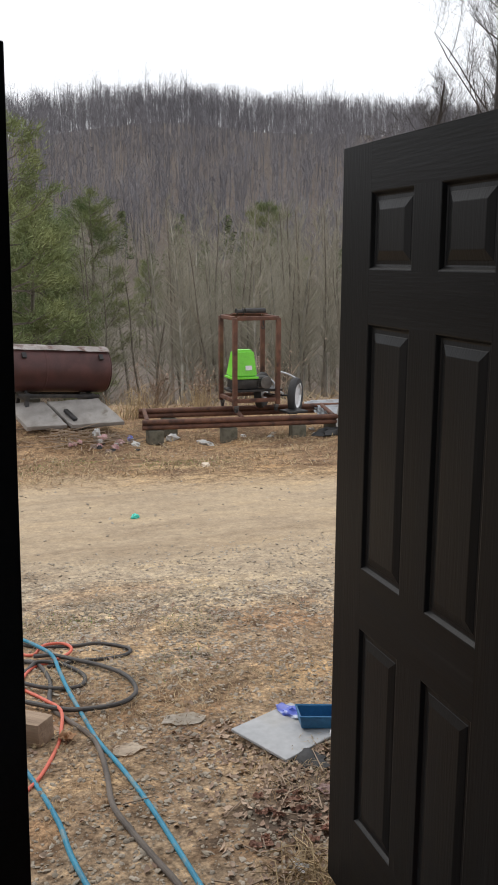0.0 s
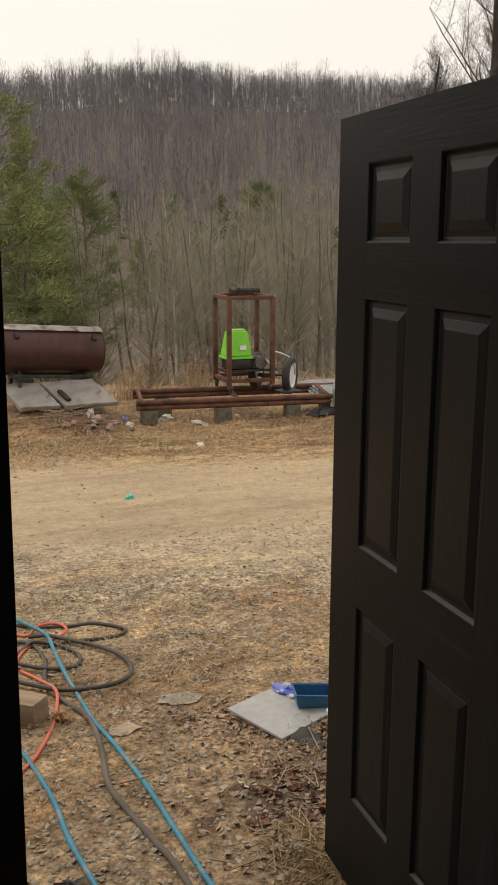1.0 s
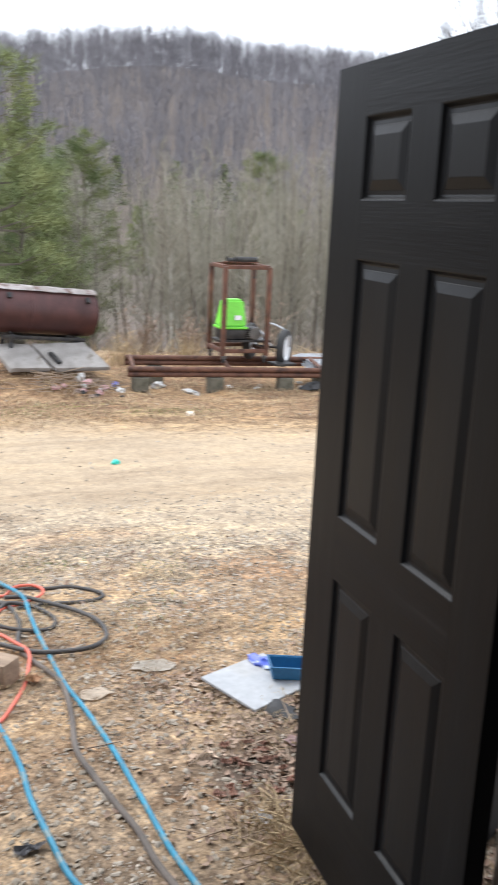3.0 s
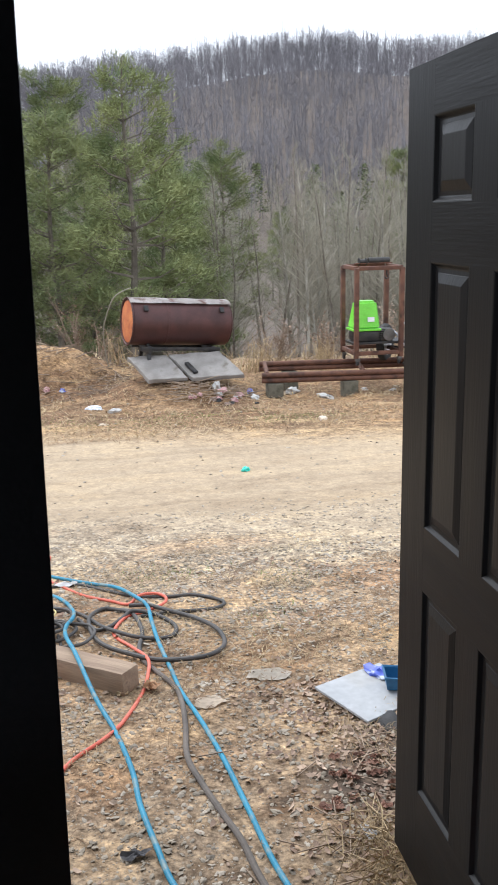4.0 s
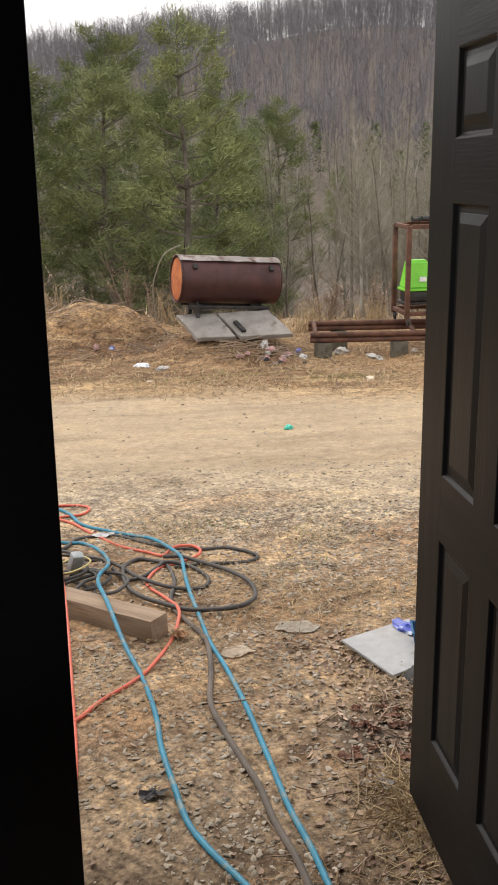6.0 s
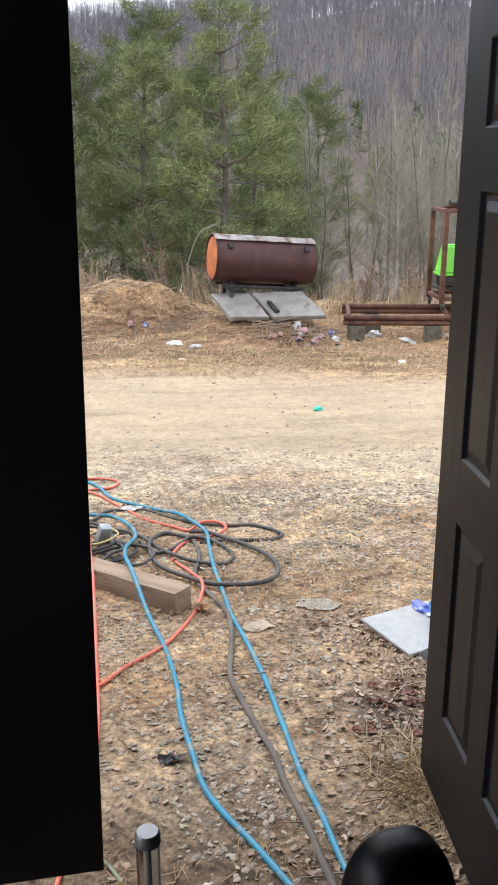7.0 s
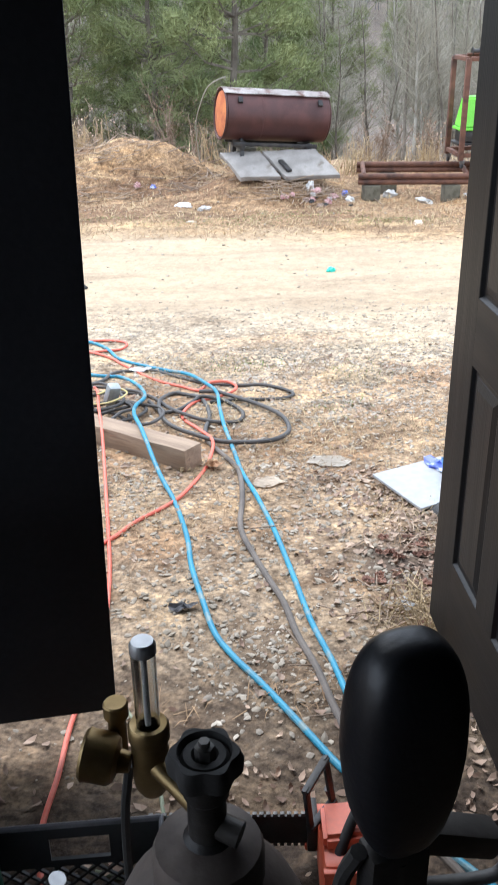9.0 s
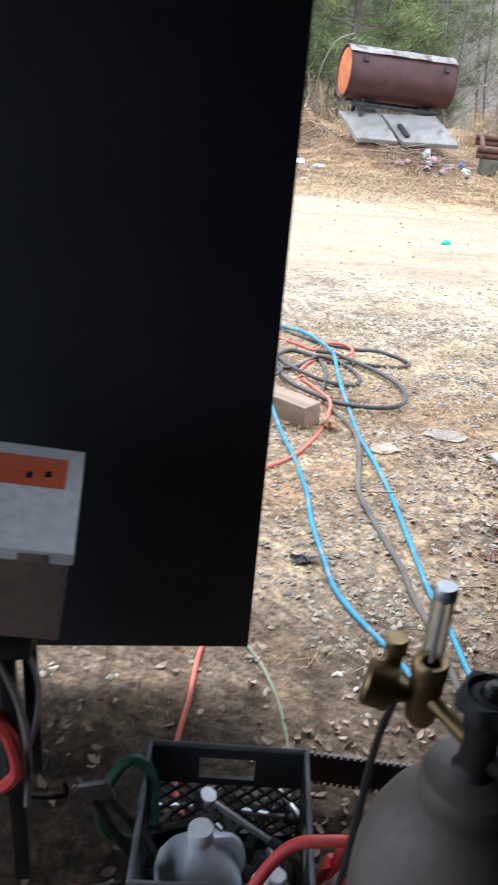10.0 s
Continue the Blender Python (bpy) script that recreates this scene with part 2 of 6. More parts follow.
def ground_material():
    """Bands across the yard: trodden gravel by the shed, a pale dirt track, straw beyond, leaf litter under the woods."""
    m = bpy.data.materials.new("yard_dirt")
    m.use_nodes = True
    n, l = m.node_tree.nodes, m.node_tree.links
    p = n["Principled BSDF"]
    co = n.new("ShaderNodeTexCoord")

    def noise_tex(scale, detail=6, stretch=(1, 1, 1)):
        mp = n.new("ShaderNodeMapping")
        mp.inputs["Scale"].default_value = stretch
        l.new(co.outputs["Object"], mp.inputs[0])
        t = n.new("ShaderNodeTexNoise")
        t.inputs["Scale"].default_value, t.inputs["Detail"].default_value, t.inputs["Roughness"].default_value = scale, detail, 0.65
        l.new(mp.outputs[0], t.inputs["Vector"])
        return t.outputs[0]

    def math(op, a, b):
        t = n.new("ShaderNodeMath")
        t.operation = op
        for k, v in enumerate((a, b)):
            if isinstance(v, (int, float)):
                t.inputs[k].default_value = v
            else:
                l.new(v, t.inputs[k])
        return t.outputs[0]

    def ramp(fac, stops):
        t = n.new("ShaderNodeValToRGB")
        e = t.color_ramp.elements
        while len(e) < len(stops):
            e.new(0.5)
        for q, (pos, col) in zip(e, stops):
            q.position, q.color = pos, (*col, 1)
        l.new(fac, t.inputs[0])
        return t.outputs[0]

    def mix(fac, a, b, kind="MIX"):
        t = n.new("ShaderNodeMix")
        t.data_type, t.blend_type = "RGBA", kind
        for k, v in ((0, fac), (6, a), (7, b)):
            if isinstance(v, (int, float)):
                t.inputs[k].default_value = v
            elif isinstance(v, tuple):
                t.inputs[k].default_value = (*v, 1)
            else:
                l.new(v, t.inputs[k])
        return t.outputs[2]

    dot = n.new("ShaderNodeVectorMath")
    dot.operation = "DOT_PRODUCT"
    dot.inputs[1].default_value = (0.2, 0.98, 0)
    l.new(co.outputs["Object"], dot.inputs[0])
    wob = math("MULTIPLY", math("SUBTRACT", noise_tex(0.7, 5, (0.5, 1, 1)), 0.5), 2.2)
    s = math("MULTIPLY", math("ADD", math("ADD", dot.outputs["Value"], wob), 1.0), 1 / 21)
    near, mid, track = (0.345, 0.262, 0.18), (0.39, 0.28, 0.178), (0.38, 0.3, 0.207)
    # First stop: dark dirt indoors, its colour deepened for the shed's shade.
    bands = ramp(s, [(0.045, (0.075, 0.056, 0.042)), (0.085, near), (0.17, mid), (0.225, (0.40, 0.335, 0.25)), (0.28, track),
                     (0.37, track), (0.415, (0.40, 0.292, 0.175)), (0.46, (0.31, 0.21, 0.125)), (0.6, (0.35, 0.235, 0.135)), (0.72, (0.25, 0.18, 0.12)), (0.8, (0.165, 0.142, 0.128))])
    road = ramp(s, [(0.22, (0, 0, 0)), (0.27, (1, 1, 1)), (0.37, (1, 1, 1)), (0.42, (0, 0, 0))])
    rough = math("SUBTRACT", 1.0, math("MULTIPLY", road, 0.7))
    patch = ramp(noise_tex(2.3, 8, (0.6, 1, 1)), [(0.34, (0.5, 0.42, 0.36)), (0.5, (1, 1, 1)), (0.66, (1.35, 1.24, 1.02))])
    col = mix(math("MULTIPLY", rough, 0.65), bands, patch, "MULTIPLY")
    ruts = ramp(noise_tex(1.1, 7, (0.35, 2.2, 1)), [(0.38, (0.83, 0.81, 0.79)), (0.5, (1, 1, 1)), (0.62, (1.1, 1.09, 1.06))])
    col = mix(road, col, mix(1.0, col, ruts, "MULTIPLY"))
    inside = ramp(s, [(0.05, (0, 0, 0)), (0.1, (1, 1, 1)), (0.2, (1, 1, 1)), (0.25, (0, 0, 0))])
    bank = ramp(s, [(0.39, (0, 0, 0)), (0.44, (1, 1, 1)), (0.6, (1, 1, 1)), (0.7, (0, 0, 0))])
    rust = math("MULTIPLY", ramp(noise_tex(1.7, 9, (0.8, 1, 1)), [(0.5, (0, 0, 0)), (0.6, (0.8, 0.8, 0.8))]), inside)
    col = mix(rust, col, (0.3, 0.18, 0.1))
    dark = math("MULTIPLY", ramp(noise_tex(1.3, 9, (0.45, 1.3, 1)), [(0.45, (0, 0, 0)), (0.56, (0.92, 0.92, 0.92))]), bank)
    col = mix(dark, col, (0.185, 0.11, 0.062))
    gold = math("MULTIPLY", ramp(noise_tex(1.9, 7, (0.4, 1.2, 1)), [(0.56, (0, 0, 0)), (0.64, (0.8, 0.8, 0.8))]), bank)
    col = mix(gold, col, (0.46, 0.335, 0.19))
    wet = math("MULTIPLY", ramp(noise_tex(3.3, 9), [(0.55, (0, 0, 0)), (0.64, (0.75, 0.75, 0.75))]), inside)
    col = mix(wet, col, (0.12, 0.092, 0.07))
    clod = ramp(noise_tex(11, 8), [(0.36, (0.46, 0.41, 0.37)), (0.5, (1, 1, 1)), (0.64, (1.38, 1.34, 1.25))])
    col = mix(math("MULTIPLY", rough, 0.85), col, clod, "MULTIPLY")
    crumb = ramp(noise_tex(27, 7), [(0.36, (0.55, 0.52, 0.5)), (0.5, (1, 1, 1)), (0.64, (1.38, 1.35, 1.3))])
    col = mix(math("MULTIPLY", rough, 0.8), col, crumb, "MULTIPLY")
    grain = ramp(noise_tex(55, 8), [(0.34, (0.42, 0.4, 0.38)), (0.5, (1, 1, 1)), (0.68, (1.6, 1.57, 1.5))])
    col = mix(math("MULTIPLY", rough, 0.85), col, grain, "MULTIPLY")
    vor = n.new("ShaderNodeTexVoronoi")
    vor.inputs["Scale"].default_value = 34
    l.new(co.outputs["Object"], vor.inputs["Vector"])
    peb = ramp(vor.outputs["Distance"], [(0.2, (1.2, 1.18, 1.15)), (0.55, (0.8, 0.78, 0.76))])
    col = mix(math("MULTIPLY", rough, 0.5), col, peb, "MULTIPLY")
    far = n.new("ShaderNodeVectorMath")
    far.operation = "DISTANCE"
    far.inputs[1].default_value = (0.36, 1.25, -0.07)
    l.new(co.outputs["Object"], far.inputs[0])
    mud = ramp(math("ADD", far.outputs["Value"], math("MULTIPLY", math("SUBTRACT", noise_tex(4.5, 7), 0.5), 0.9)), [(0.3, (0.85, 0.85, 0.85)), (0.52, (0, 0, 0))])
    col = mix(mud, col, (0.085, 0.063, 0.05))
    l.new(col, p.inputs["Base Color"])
    p.inputs["Roughness"].default_value = 0.92
    p.inputs["Specular IOR Level"].default_value = 0.25
    hgt = math("ADD", noise_tex(60, 8), math("MULTIPLY", vor.outputs["Distance"], -0.6))
    bp = n.new("ShaderNodeBump")
    bp.inputs["Distance"].default_value = 0.012
    l.new(math("MULTIPLY", rough, 0.75), bp.inputs["Strength"])
    l.new(hgt, bp.inputs["Height"])
    l.new(bp.outputs[0], p.inputs["Normal"])
    return m


GROUND = ground_material()


# ---- builders ----
def mesh_of(name, bm, material, smooth=True):
    me = bpy.data.meshes.new(name)
    bm.to_mesh(me)
    bm.free()
    me.materials.append(material)
    if smooth:
        me.shade_smooth()
        me.set_sharp_from_angle(angle=radians(35))
    return me


def thing(name, label, category, group="", kind="", at=None, bm=None, material=None):
    ob = new(name, mesh_of(name, bm, material) if bm else None)
    if at is not None:
        ob.matrix_world = at
    return tagged(ob, label, category, group, kind)


def part(name, bm, material, parent, label="", at=None, flat=False):
    ob = new(name, mesh_of(name, bm, material, not flat))
    ob.parent = parent
    if at is not None:
        ob.matrix_basis = at
    if label:
        tagged(ob, label)
    return ob


def box(size, at=(0, 0, 0), bevel=0.0, bm=None, turn=None):
    bm = bm or bmesh.new()
    made = bmesh.ops.create_cube(bm, size=1)["verts"]
    m = Matrix.Translation(at) @ (turn or Matrix()) @ Matrix.Diagonal((*size, 1))
    bmesh.ops.transform(bm, matrix=m, verts=made)
    if bevel:
        edges = list({e for v in made for e in v.link_edges})
        bmesh.ops.bevel(bm, geom=edges, offset=bevel, segments=2, affect="EDGES", profile=0.6)
    return bm


def sweep(points, radius, sides=8, bm=None, closed=False, taper=None):
    """A round tube along points; radius is one number or a list."""
    bm = bm or bmesh.new()
    pts = [Vector(q) for q in points]
    rings, up = [], Vector((0.13, 0.21, 0.97))
    for i, q in enumerate(pts):
        a, b = pts[max(i - 1, 0)], pts[min(i + 1, len(pts) - 1)]
        if closed:
            a, b = pts[i - 1], pts[(i + 1) % len(pts)]
        d = (b - a).normalized()
        if abs(d.dot(up)) > 0.95:
            up = Vector((0.8, 0.5, 0.1)).normalized()
        u = (up - d * up.dot(d)).normalized()
        w = d.cross(u)
        up = u
        r = radius[i] if isinstance(radius, (list, tuple)) else radius
        rings.append([bm.verts.new(q + (u * math.cos(2 * math.pi * k / sides) + w * math.sin(2 * math.pi * k / sides)) * r) for k in range(sides)])
    n = len(rings)
    for i in range(n if closed else n - 1):
        A, B = rings[i], rings[(i + 1) % n]
        for k in range(sides):
            bm.faces.new((A[k], A[(k + 1) % sides], B[(k + 1) % sides], B[k]))
    if not closed:
        bm.faces.new(rings[0][::-1])
        bm.faces.new(rings[-1])
    return bm


def spline(points, steps=6):
    """Catmull-Rom through points."""
    p = [Vector(q) for q in points]
    p = [p[0] * 2 - p[1]] + p + [p[-1] * 2 - p[-2]]
    out = []
    for i in range(1, len(p) - 2):
        for k in range(steps):
            t = k / steps
            out.append(0.5 * (2 * p[i] + (p[i + 1] - p[i - 1]) * t + (2 * p[i - 1] - 5 * p[i] + 4 * p[i + 1] - p[i + 2]) * t * t
                              + (3 * p[i] - p[i - 1] - 3 * p[i + 1] + p[i + 2]) * t ** 3))
    return out + [p[-2]]


def lathe(profile, sides=24, bm=None, m=None):
    """A turned body round z from (radius, height) pairs."""
    bm = bm or bmesh.new()
    m = m or Matrix()
    rings = [[bm.verts.new(m @ Vector((r * math.cos(2 * math.pi * k / sides), r * math.sin(2 * math.pi * k / sides), z))) for k in range(sides)] for r, z in profile]
    for A, B in zip(rings, rings[1:]):
        for k in range(sides):
            bm.faces.new((A[k], A[(k + 1) % sides], B[(k + 1) % sides], B[k]))
    bm.faces.new(rings[0][::-1])
    bm.faces.new(rings[-1])
    return bm


def stuff_mesh(name, verts, faces, material, label, category):
    me = bpy.data.meshes.new(name)
    me.from_pydata(verts, [], faces)
    me.materials.append(material)
    return tagged(new(name, me), label, category, kind="stuff")


# ---- ground ----
def smooth(a, b, v):
    v = min(max((v - a) / (b - a), 0), 1)
    return v * v * (3 - 2 * v)


def bell(x, y, cx, cy, sx, sy):
    return math.exp(-((x - cx) / sx) ** 2 - ((y - cy) / sy) ** 2)


def ground_z(x, y):
    """Height of the ground: a yard that falls gently from the shed, a spoil bank, a hollow and a wooded ridge."""
    z = -0.055 * min(max(y, 0), 11)
    if y > 7:
        z += 0.5 * bell(x, y, -1.2, 11.9, 1.1, 0.8) + 0.33 * bell(x, y, 0.5, 10.6, 0.85, 0.5) + 0.32 * bell(x, y, -3.6, 12.3, 2.0, 1.0) + 0.13 * bell(x, y, 0.6, 9.95, 0.85, 0.28)
    e = smooth(12.4, 30, y)
    z -= 4.6 * e
    if y > 40:
        ridge = 30.5 + 9 * smooth(-20, 70, x) + 0.8 * math.sin(x * 0.05) + 0.5 * math.sin(x * 0.13 + 1)
        z += ridge * smooth(45, 235, y) ** 1.15
    return z


def fine_z(x, y):
    if y > 14 or abs(x) > 12:
        return ground_z(x, y)
    v = Vector((x, y, 0.3))
    return ground_z(x, y) + 0.016 * noise.noise(v * 2.1) + 0.008 * noise.noise(v * 7) + 0.004 * noise.noise(v * 19) + (0.05 * noise.noise(v * 1.3) + 0.05 * noise.noise(v * 3.1)) * smooth(7.5, 10.8, y)


def graded(lo, hi, a, b, step, grow):
    out, v, d = [], a, step
    while v < b:
        out.append(v)
        v += step
    while v < hi:
        out.append(v)
        d *= grow
        v += d
    out.append(hi)
    v, d = a, step
    while v > lo:
        d *= grow
        v -= d
        out.insert(0, max(v, lo))
    return out


def build_ground():
    xs = graded(-400, 600, -2.2, 2.2, 0.045, 1.07)
    ys = graded(-60, 900, -1.2, 5.0, 0.05, 1.045)
    verts = [(x, y, fine_z(x, y)) for y in ys for x in xs]
    w = len(xs)
    faces = [(j * w + i, j * w + i + 1, (j + 1) * w + i + 1, (j + 1) * w + i) for j in range(len(ys) - 1) for i in range(w - 1)]
    me = bpy.data.meshes.new("ground")
    me.from_pydata(verts, [], faces)
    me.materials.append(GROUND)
    me.shade_smooth()
    tagged(new("ground", me), "gravelly dirt yard with a pale track, straw and leaves", "ground", kind="structure")


build_ground()


# ---- shed ----
def wall_board(name, a, b, z0, z1, thick=0.05):
    """A boarded wall between two points of the plan."""
    a, b = Vector(a), Vector(b)
    d = (b - a).length
    ob = new(name)
    ob.matrix_world = Matrix.Translation((*a, 0)) @ Matrix.Rotation(math.atan2(b.y - a.y, b.x - a.x), 4, "Z")
    tagged(ob, "dark boarded inner wall of the shed", "wall", kind="structure")
    n = max(1, round(d / 0.2))
    for k in range(n):
        w = d / n
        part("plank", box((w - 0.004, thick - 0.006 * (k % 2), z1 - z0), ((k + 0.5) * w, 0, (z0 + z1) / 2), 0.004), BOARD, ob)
    return ob


wall_board("wall_front_right", (0.122, -0.012), (2.3, -1.05), -0.1, 2.6)
# Walls out of view close the shed; left side open for sky light.
wall_board("wall_front_left", (-3.3, 0.6), (-1.80, 0.42), -0.1, 2.6)
wall_board("wall_right", (2.3, -1.05), (2.3, -4.6), -0.1, 2.6)
wall_board("wall_left", (-3.3, -4.6), (-3.3, -3.0), -0.1, 2.6)
wall_board("wall_left_corner", (-3.3, 0.35), (-3.3, 0.6), -0.1, 2.6)
wall_board("wall_left_head", (-3.3, -3.0), (-3.3, 0.35), 2.4, 2.6)
wall_board("wall_back", (2.3, -4.6), (-3.3, -4.6), -0.1, 2.6)
# Beam and ceiling are unseen; the beam sits high to admit more light.
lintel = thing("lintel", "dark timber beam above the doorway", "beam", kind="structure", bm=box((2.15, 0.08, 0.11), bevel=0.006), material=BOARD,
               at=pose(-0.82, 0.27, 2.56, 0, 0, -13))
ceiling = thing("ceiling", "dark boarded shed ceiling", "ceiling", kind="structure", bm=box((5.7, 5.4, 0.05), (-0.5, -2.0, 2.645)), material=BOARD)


def door_leaf():
    """Six-panel door; its face lies in x = 0 and runs from the hinge side (y = 0) to the free edge."""
    W, H0, H1, T = 0.814, 0.03, 2.05, 0.046
    ob = thing("panel_door", "black painted six-panel door standing open outwards", "door", kind="structure")
    ob.name = "door_1"
    cols = [(0.138, 0.345), (0.455, 0.660)]
    rows = [(0.295, 0.850), (1.008, 1.630), (1.757, 1.938)]
    for name, y0, y1 in (("stile", 0, 0.138), ("stile", 0.66, W)):
        part(name, box((T, y1 - y0, H1 - H0), (T / 2, (y0 + y1) / 2, (H0 + H1) / 2), 0.0006), STILE, ob, flat=True)
    cuts = [H0, *(v for r in rows for v in r), H1]
    for z0, z1 in zip(cuts[::2], cuts[1::2]):
        part("rail", box((T, 0.66 - 0.138, z1 - z0), (T / 2, (0.66 + 0.138) / 2, (z0 + z1) / 2)), DOOR, ob, flat=True)
    for z0, z1 in rows:
        part("mullion", box((T, 0.11, z1 - z0), (T / 2, 0.4, (z0 + z1) / 2)), STILE, ob, flat=True)
        for y0, y1 in cols:
            bm = bmesh.new()
            rings = []
            for inset, deep in ((0, 0.0), (0.0025, 0.0006), (0.0045, 0.003), (0.009, 0.0095), (0.013, 0.0105), (0.022, 0.0095), (0.0235, 0.0085), (0.043, 0.0022), (0.045, 0.002)):
                rings.append([bm.verts.new((deep, y, z)) for y, z in ((y0 + inset, z0 + inset), (y1 - inset, z0 + inset), (y1 - inset, z1 - inset), (y0 + inset, z1 - inset))])
            for A, B in zip(rings, rings[1:]):
                for k in range(4):
                    bm.faces.new((A[k], B[k], B[(k + 1) % 4], A[(k + 1) % 4]))
            bm.faces.new(rings[-1])
            box((0.010, y1 - y0, z1 - z0), (0.040, (y0 + y1) / 2, (z0 + z1) / 2), 0, bm)
            bmesh.ops.recalc_face_normals(bm, faces=bm.faces[:])
            part("panel", bm, PANEL, ob, flat=True)
    for z in (1.735, 0.24):
        h = part("hinge", box((0.036, 0.003, 0.12), (0.026, -0.002, z), 0.0008), HINGE, ob, "dark steel butt hinge")
        part("knuckle", sweep([(0.052, -0.006, z - 0.06), (0.052, -0.006, z + 0.06)], 0.006, 8), HINGE, h)
        part("flap", box((0.016, 0.003, 0.12), (0.064, -0.006, z)), HINGE, h)
        for dz in (-0.045, 0, 0.045):
            part("screw", lathe([(0.004, 0), (0.003, 0.0015)], 8, m=Matrix.Translation((0.016, -0.0035, z + dz)) @ Matrix.Rotation(radians(90), 4, "X")), BLACK_METAL, h)
    return ob


door_leaf()


def post():
    """Rough upright that carries the hinges, its faces uneven and checked."""
    bm = bmesh.new()
    rings = []
    for i in range(60):
        z = -0.15 + i * 0.048
        ring = []
        for k in range(20):
            a = 2 * math.pi * k / 20
            c, s = math.cos(a), math.sin(a)
            r = 0.030 / max(abs(c), abs(s)) ** 0.8
            r += 0.006 * noise.noise(Vector((c * 2, s * 2, z * 2.2))) + 0.004 * noise.noise(Vector((c * 9, s * 9, z * 5)))
            ring.append(bm.verts.new((0.095 + r * c + 0.014 * (z - 1), -0.030 + r * s, z)))
        rings.append(ring)
    for A, B in zip(rings, rings[1:]):
        for k in range(20):
            bm.faces.new((A[k], A[(k + 1) % 20], B[(k + 1) % 20], B[k]))
    thing("door_post", "rough grey weathered timber post beside the door", "post", kind="structure", bm=bm, material=POST_WOOD)
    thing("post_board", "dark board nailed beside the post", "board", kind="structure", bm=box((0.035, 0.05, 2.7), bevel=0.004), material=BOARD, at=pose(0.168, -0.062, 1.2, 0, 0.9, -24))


post()


def inner_leaf():
    """Flat black door leaf across the rest of the opening, hung a hand above the ground."""
    ob = thing("plain_door", "flat matt black door leaf hung above the dirt", "door", kind="structure")
    ob.name = "door_2"
    ob.matrix_world = pose(-0.876, 0.45, 0.0, 0, -0.8, 187)
    part("board", box((0.9, 0.036, 2.08), (0.45, 0, 1.12), 0.004), LEAF_BLACK, ob)
    part("batten", box((0.8, 0.02, 0.09), (0.46, -0.03, 0.35), 0.003), LEAF_BLACK, ob)
    part("batten", box((0.8, 0.02, 0.09), (0.46, -0.03, 1.75), 0.003), LEAF_BLACK, ob)


inner_leaf()


# ---- woods ----
def add_tube(V, F, a, b, ra, rb, sides=4):
    d = (b - a)
    if d.length < 1e-5:
        return
    d.normalize()
    u = d.orthogonal()
    w = d.cross(u)
    o = len(V)
    for q, r in ((a, ra), (b, rb)):
        for k in range(sides):
            c = 2 * math.pi * k / sides
            V.append(q + (u * math.cos(c) + w * math.sin(c)) * r)
    for k in range(sides):
        F.append((o + k, o + (k + 1) % sides, o + sides + (k + 1) % sides, o + sides + k))


def limb(V, F, rng, at, way, length, r, level, lean=0.12, deep=3):
    """A tapering, crooked limb that forks."""
    segs = max(2, 5 - level)
    q, d = at.copy(), way.normalized()
    for i in range(segs):
        d = (d + Vector((rng.uniform(-1, 1), rng.uniform(-1, 1), rng.uniform(-0.3, 0.8))) * lean * (1 + 0.5 * level)).normalized()
        e = q + d * length / segs
        r1 = r * (0.82 if i < segs - 1 else 0.4)
        if level < 2:
            add_tube(V, F, q, e, r, r1, 4)
        else:
            o, w = len(V), d.orthogonal().normalized() * max(r, 0.003)
            V.extend((q - w, q + w, e))
            F.append((o, o + 1, o + 2))
        if level < deep:
            for _ in range(2 if level else 1):
                if rng.random() < 0.9:
                    side = Vector((rng.uniform(-1, 1), rng.uniform(-1, 1), rng.uniform(0.1, 0.8))).normalized()
                    limb(V, F, rng, q.lerp(e, rng.random()), (d * 0.7 + side).normalized(), length * rng.uniform(0.35, 0.6), r1 * 0.5, level + 1, lean, deep)
        q, r = e, r1


def data_of(name, V, F, material):
    me = bpy.data.meshes.new(name)
    me.from_pydata(V, [], F)
    me.materials.append(material)
    return me


def child(name, me, parent):
    ob = new(name, me)
    ob.parent = parent
    return ob


def bare_tree(seed, height, r, bark, twig, label, first=0.35, limbs=20, spread=0.75, level=1, deep=3):
    rng = random.Random(seed)
    V, F, C, D = [], [], [], []
    q, d, n = Vector((0, 0, -0.2)), Vector((0, 0, 1)), 12
    for i in range(n):
        d = (d + Vector((rng.uniform(-1, 1), rng.uniform(-1, 1), 0.5)) * 0.06).normalized()
        e = q + d * height / n
        ra, rb = r * (1 - i / n) + 0.012, r * (1 - (i + 1) / n) + 0.01
        add_tube(V, F, q, e, ra, rb, 7)
        if i / n >= first:
            for _ in range(limbs // 5 + 1):
                a = rng.uniform(0, 6.28)
                side = Vector((math.cos(a), math.sin(a), rng.uniform(0.5, 1.3)))
                limb(C, D, rng, q.lerp(e, rng.random()), side, height * spread * rng.uniform(0.18, 0.4) * (1.15 - i / n), ra * (0.45 if level else 0.2), level, 0.12 if level else 0.2, deep)
        q = e
    ob = tagged(new("bare_tree"), label, "tree", "bare trees in the hollow")
    child("trunk", data_of("trunk", V, F, bark), ob)
    child("crown", data_of("crown", C, D, twig), ob)
    return ob


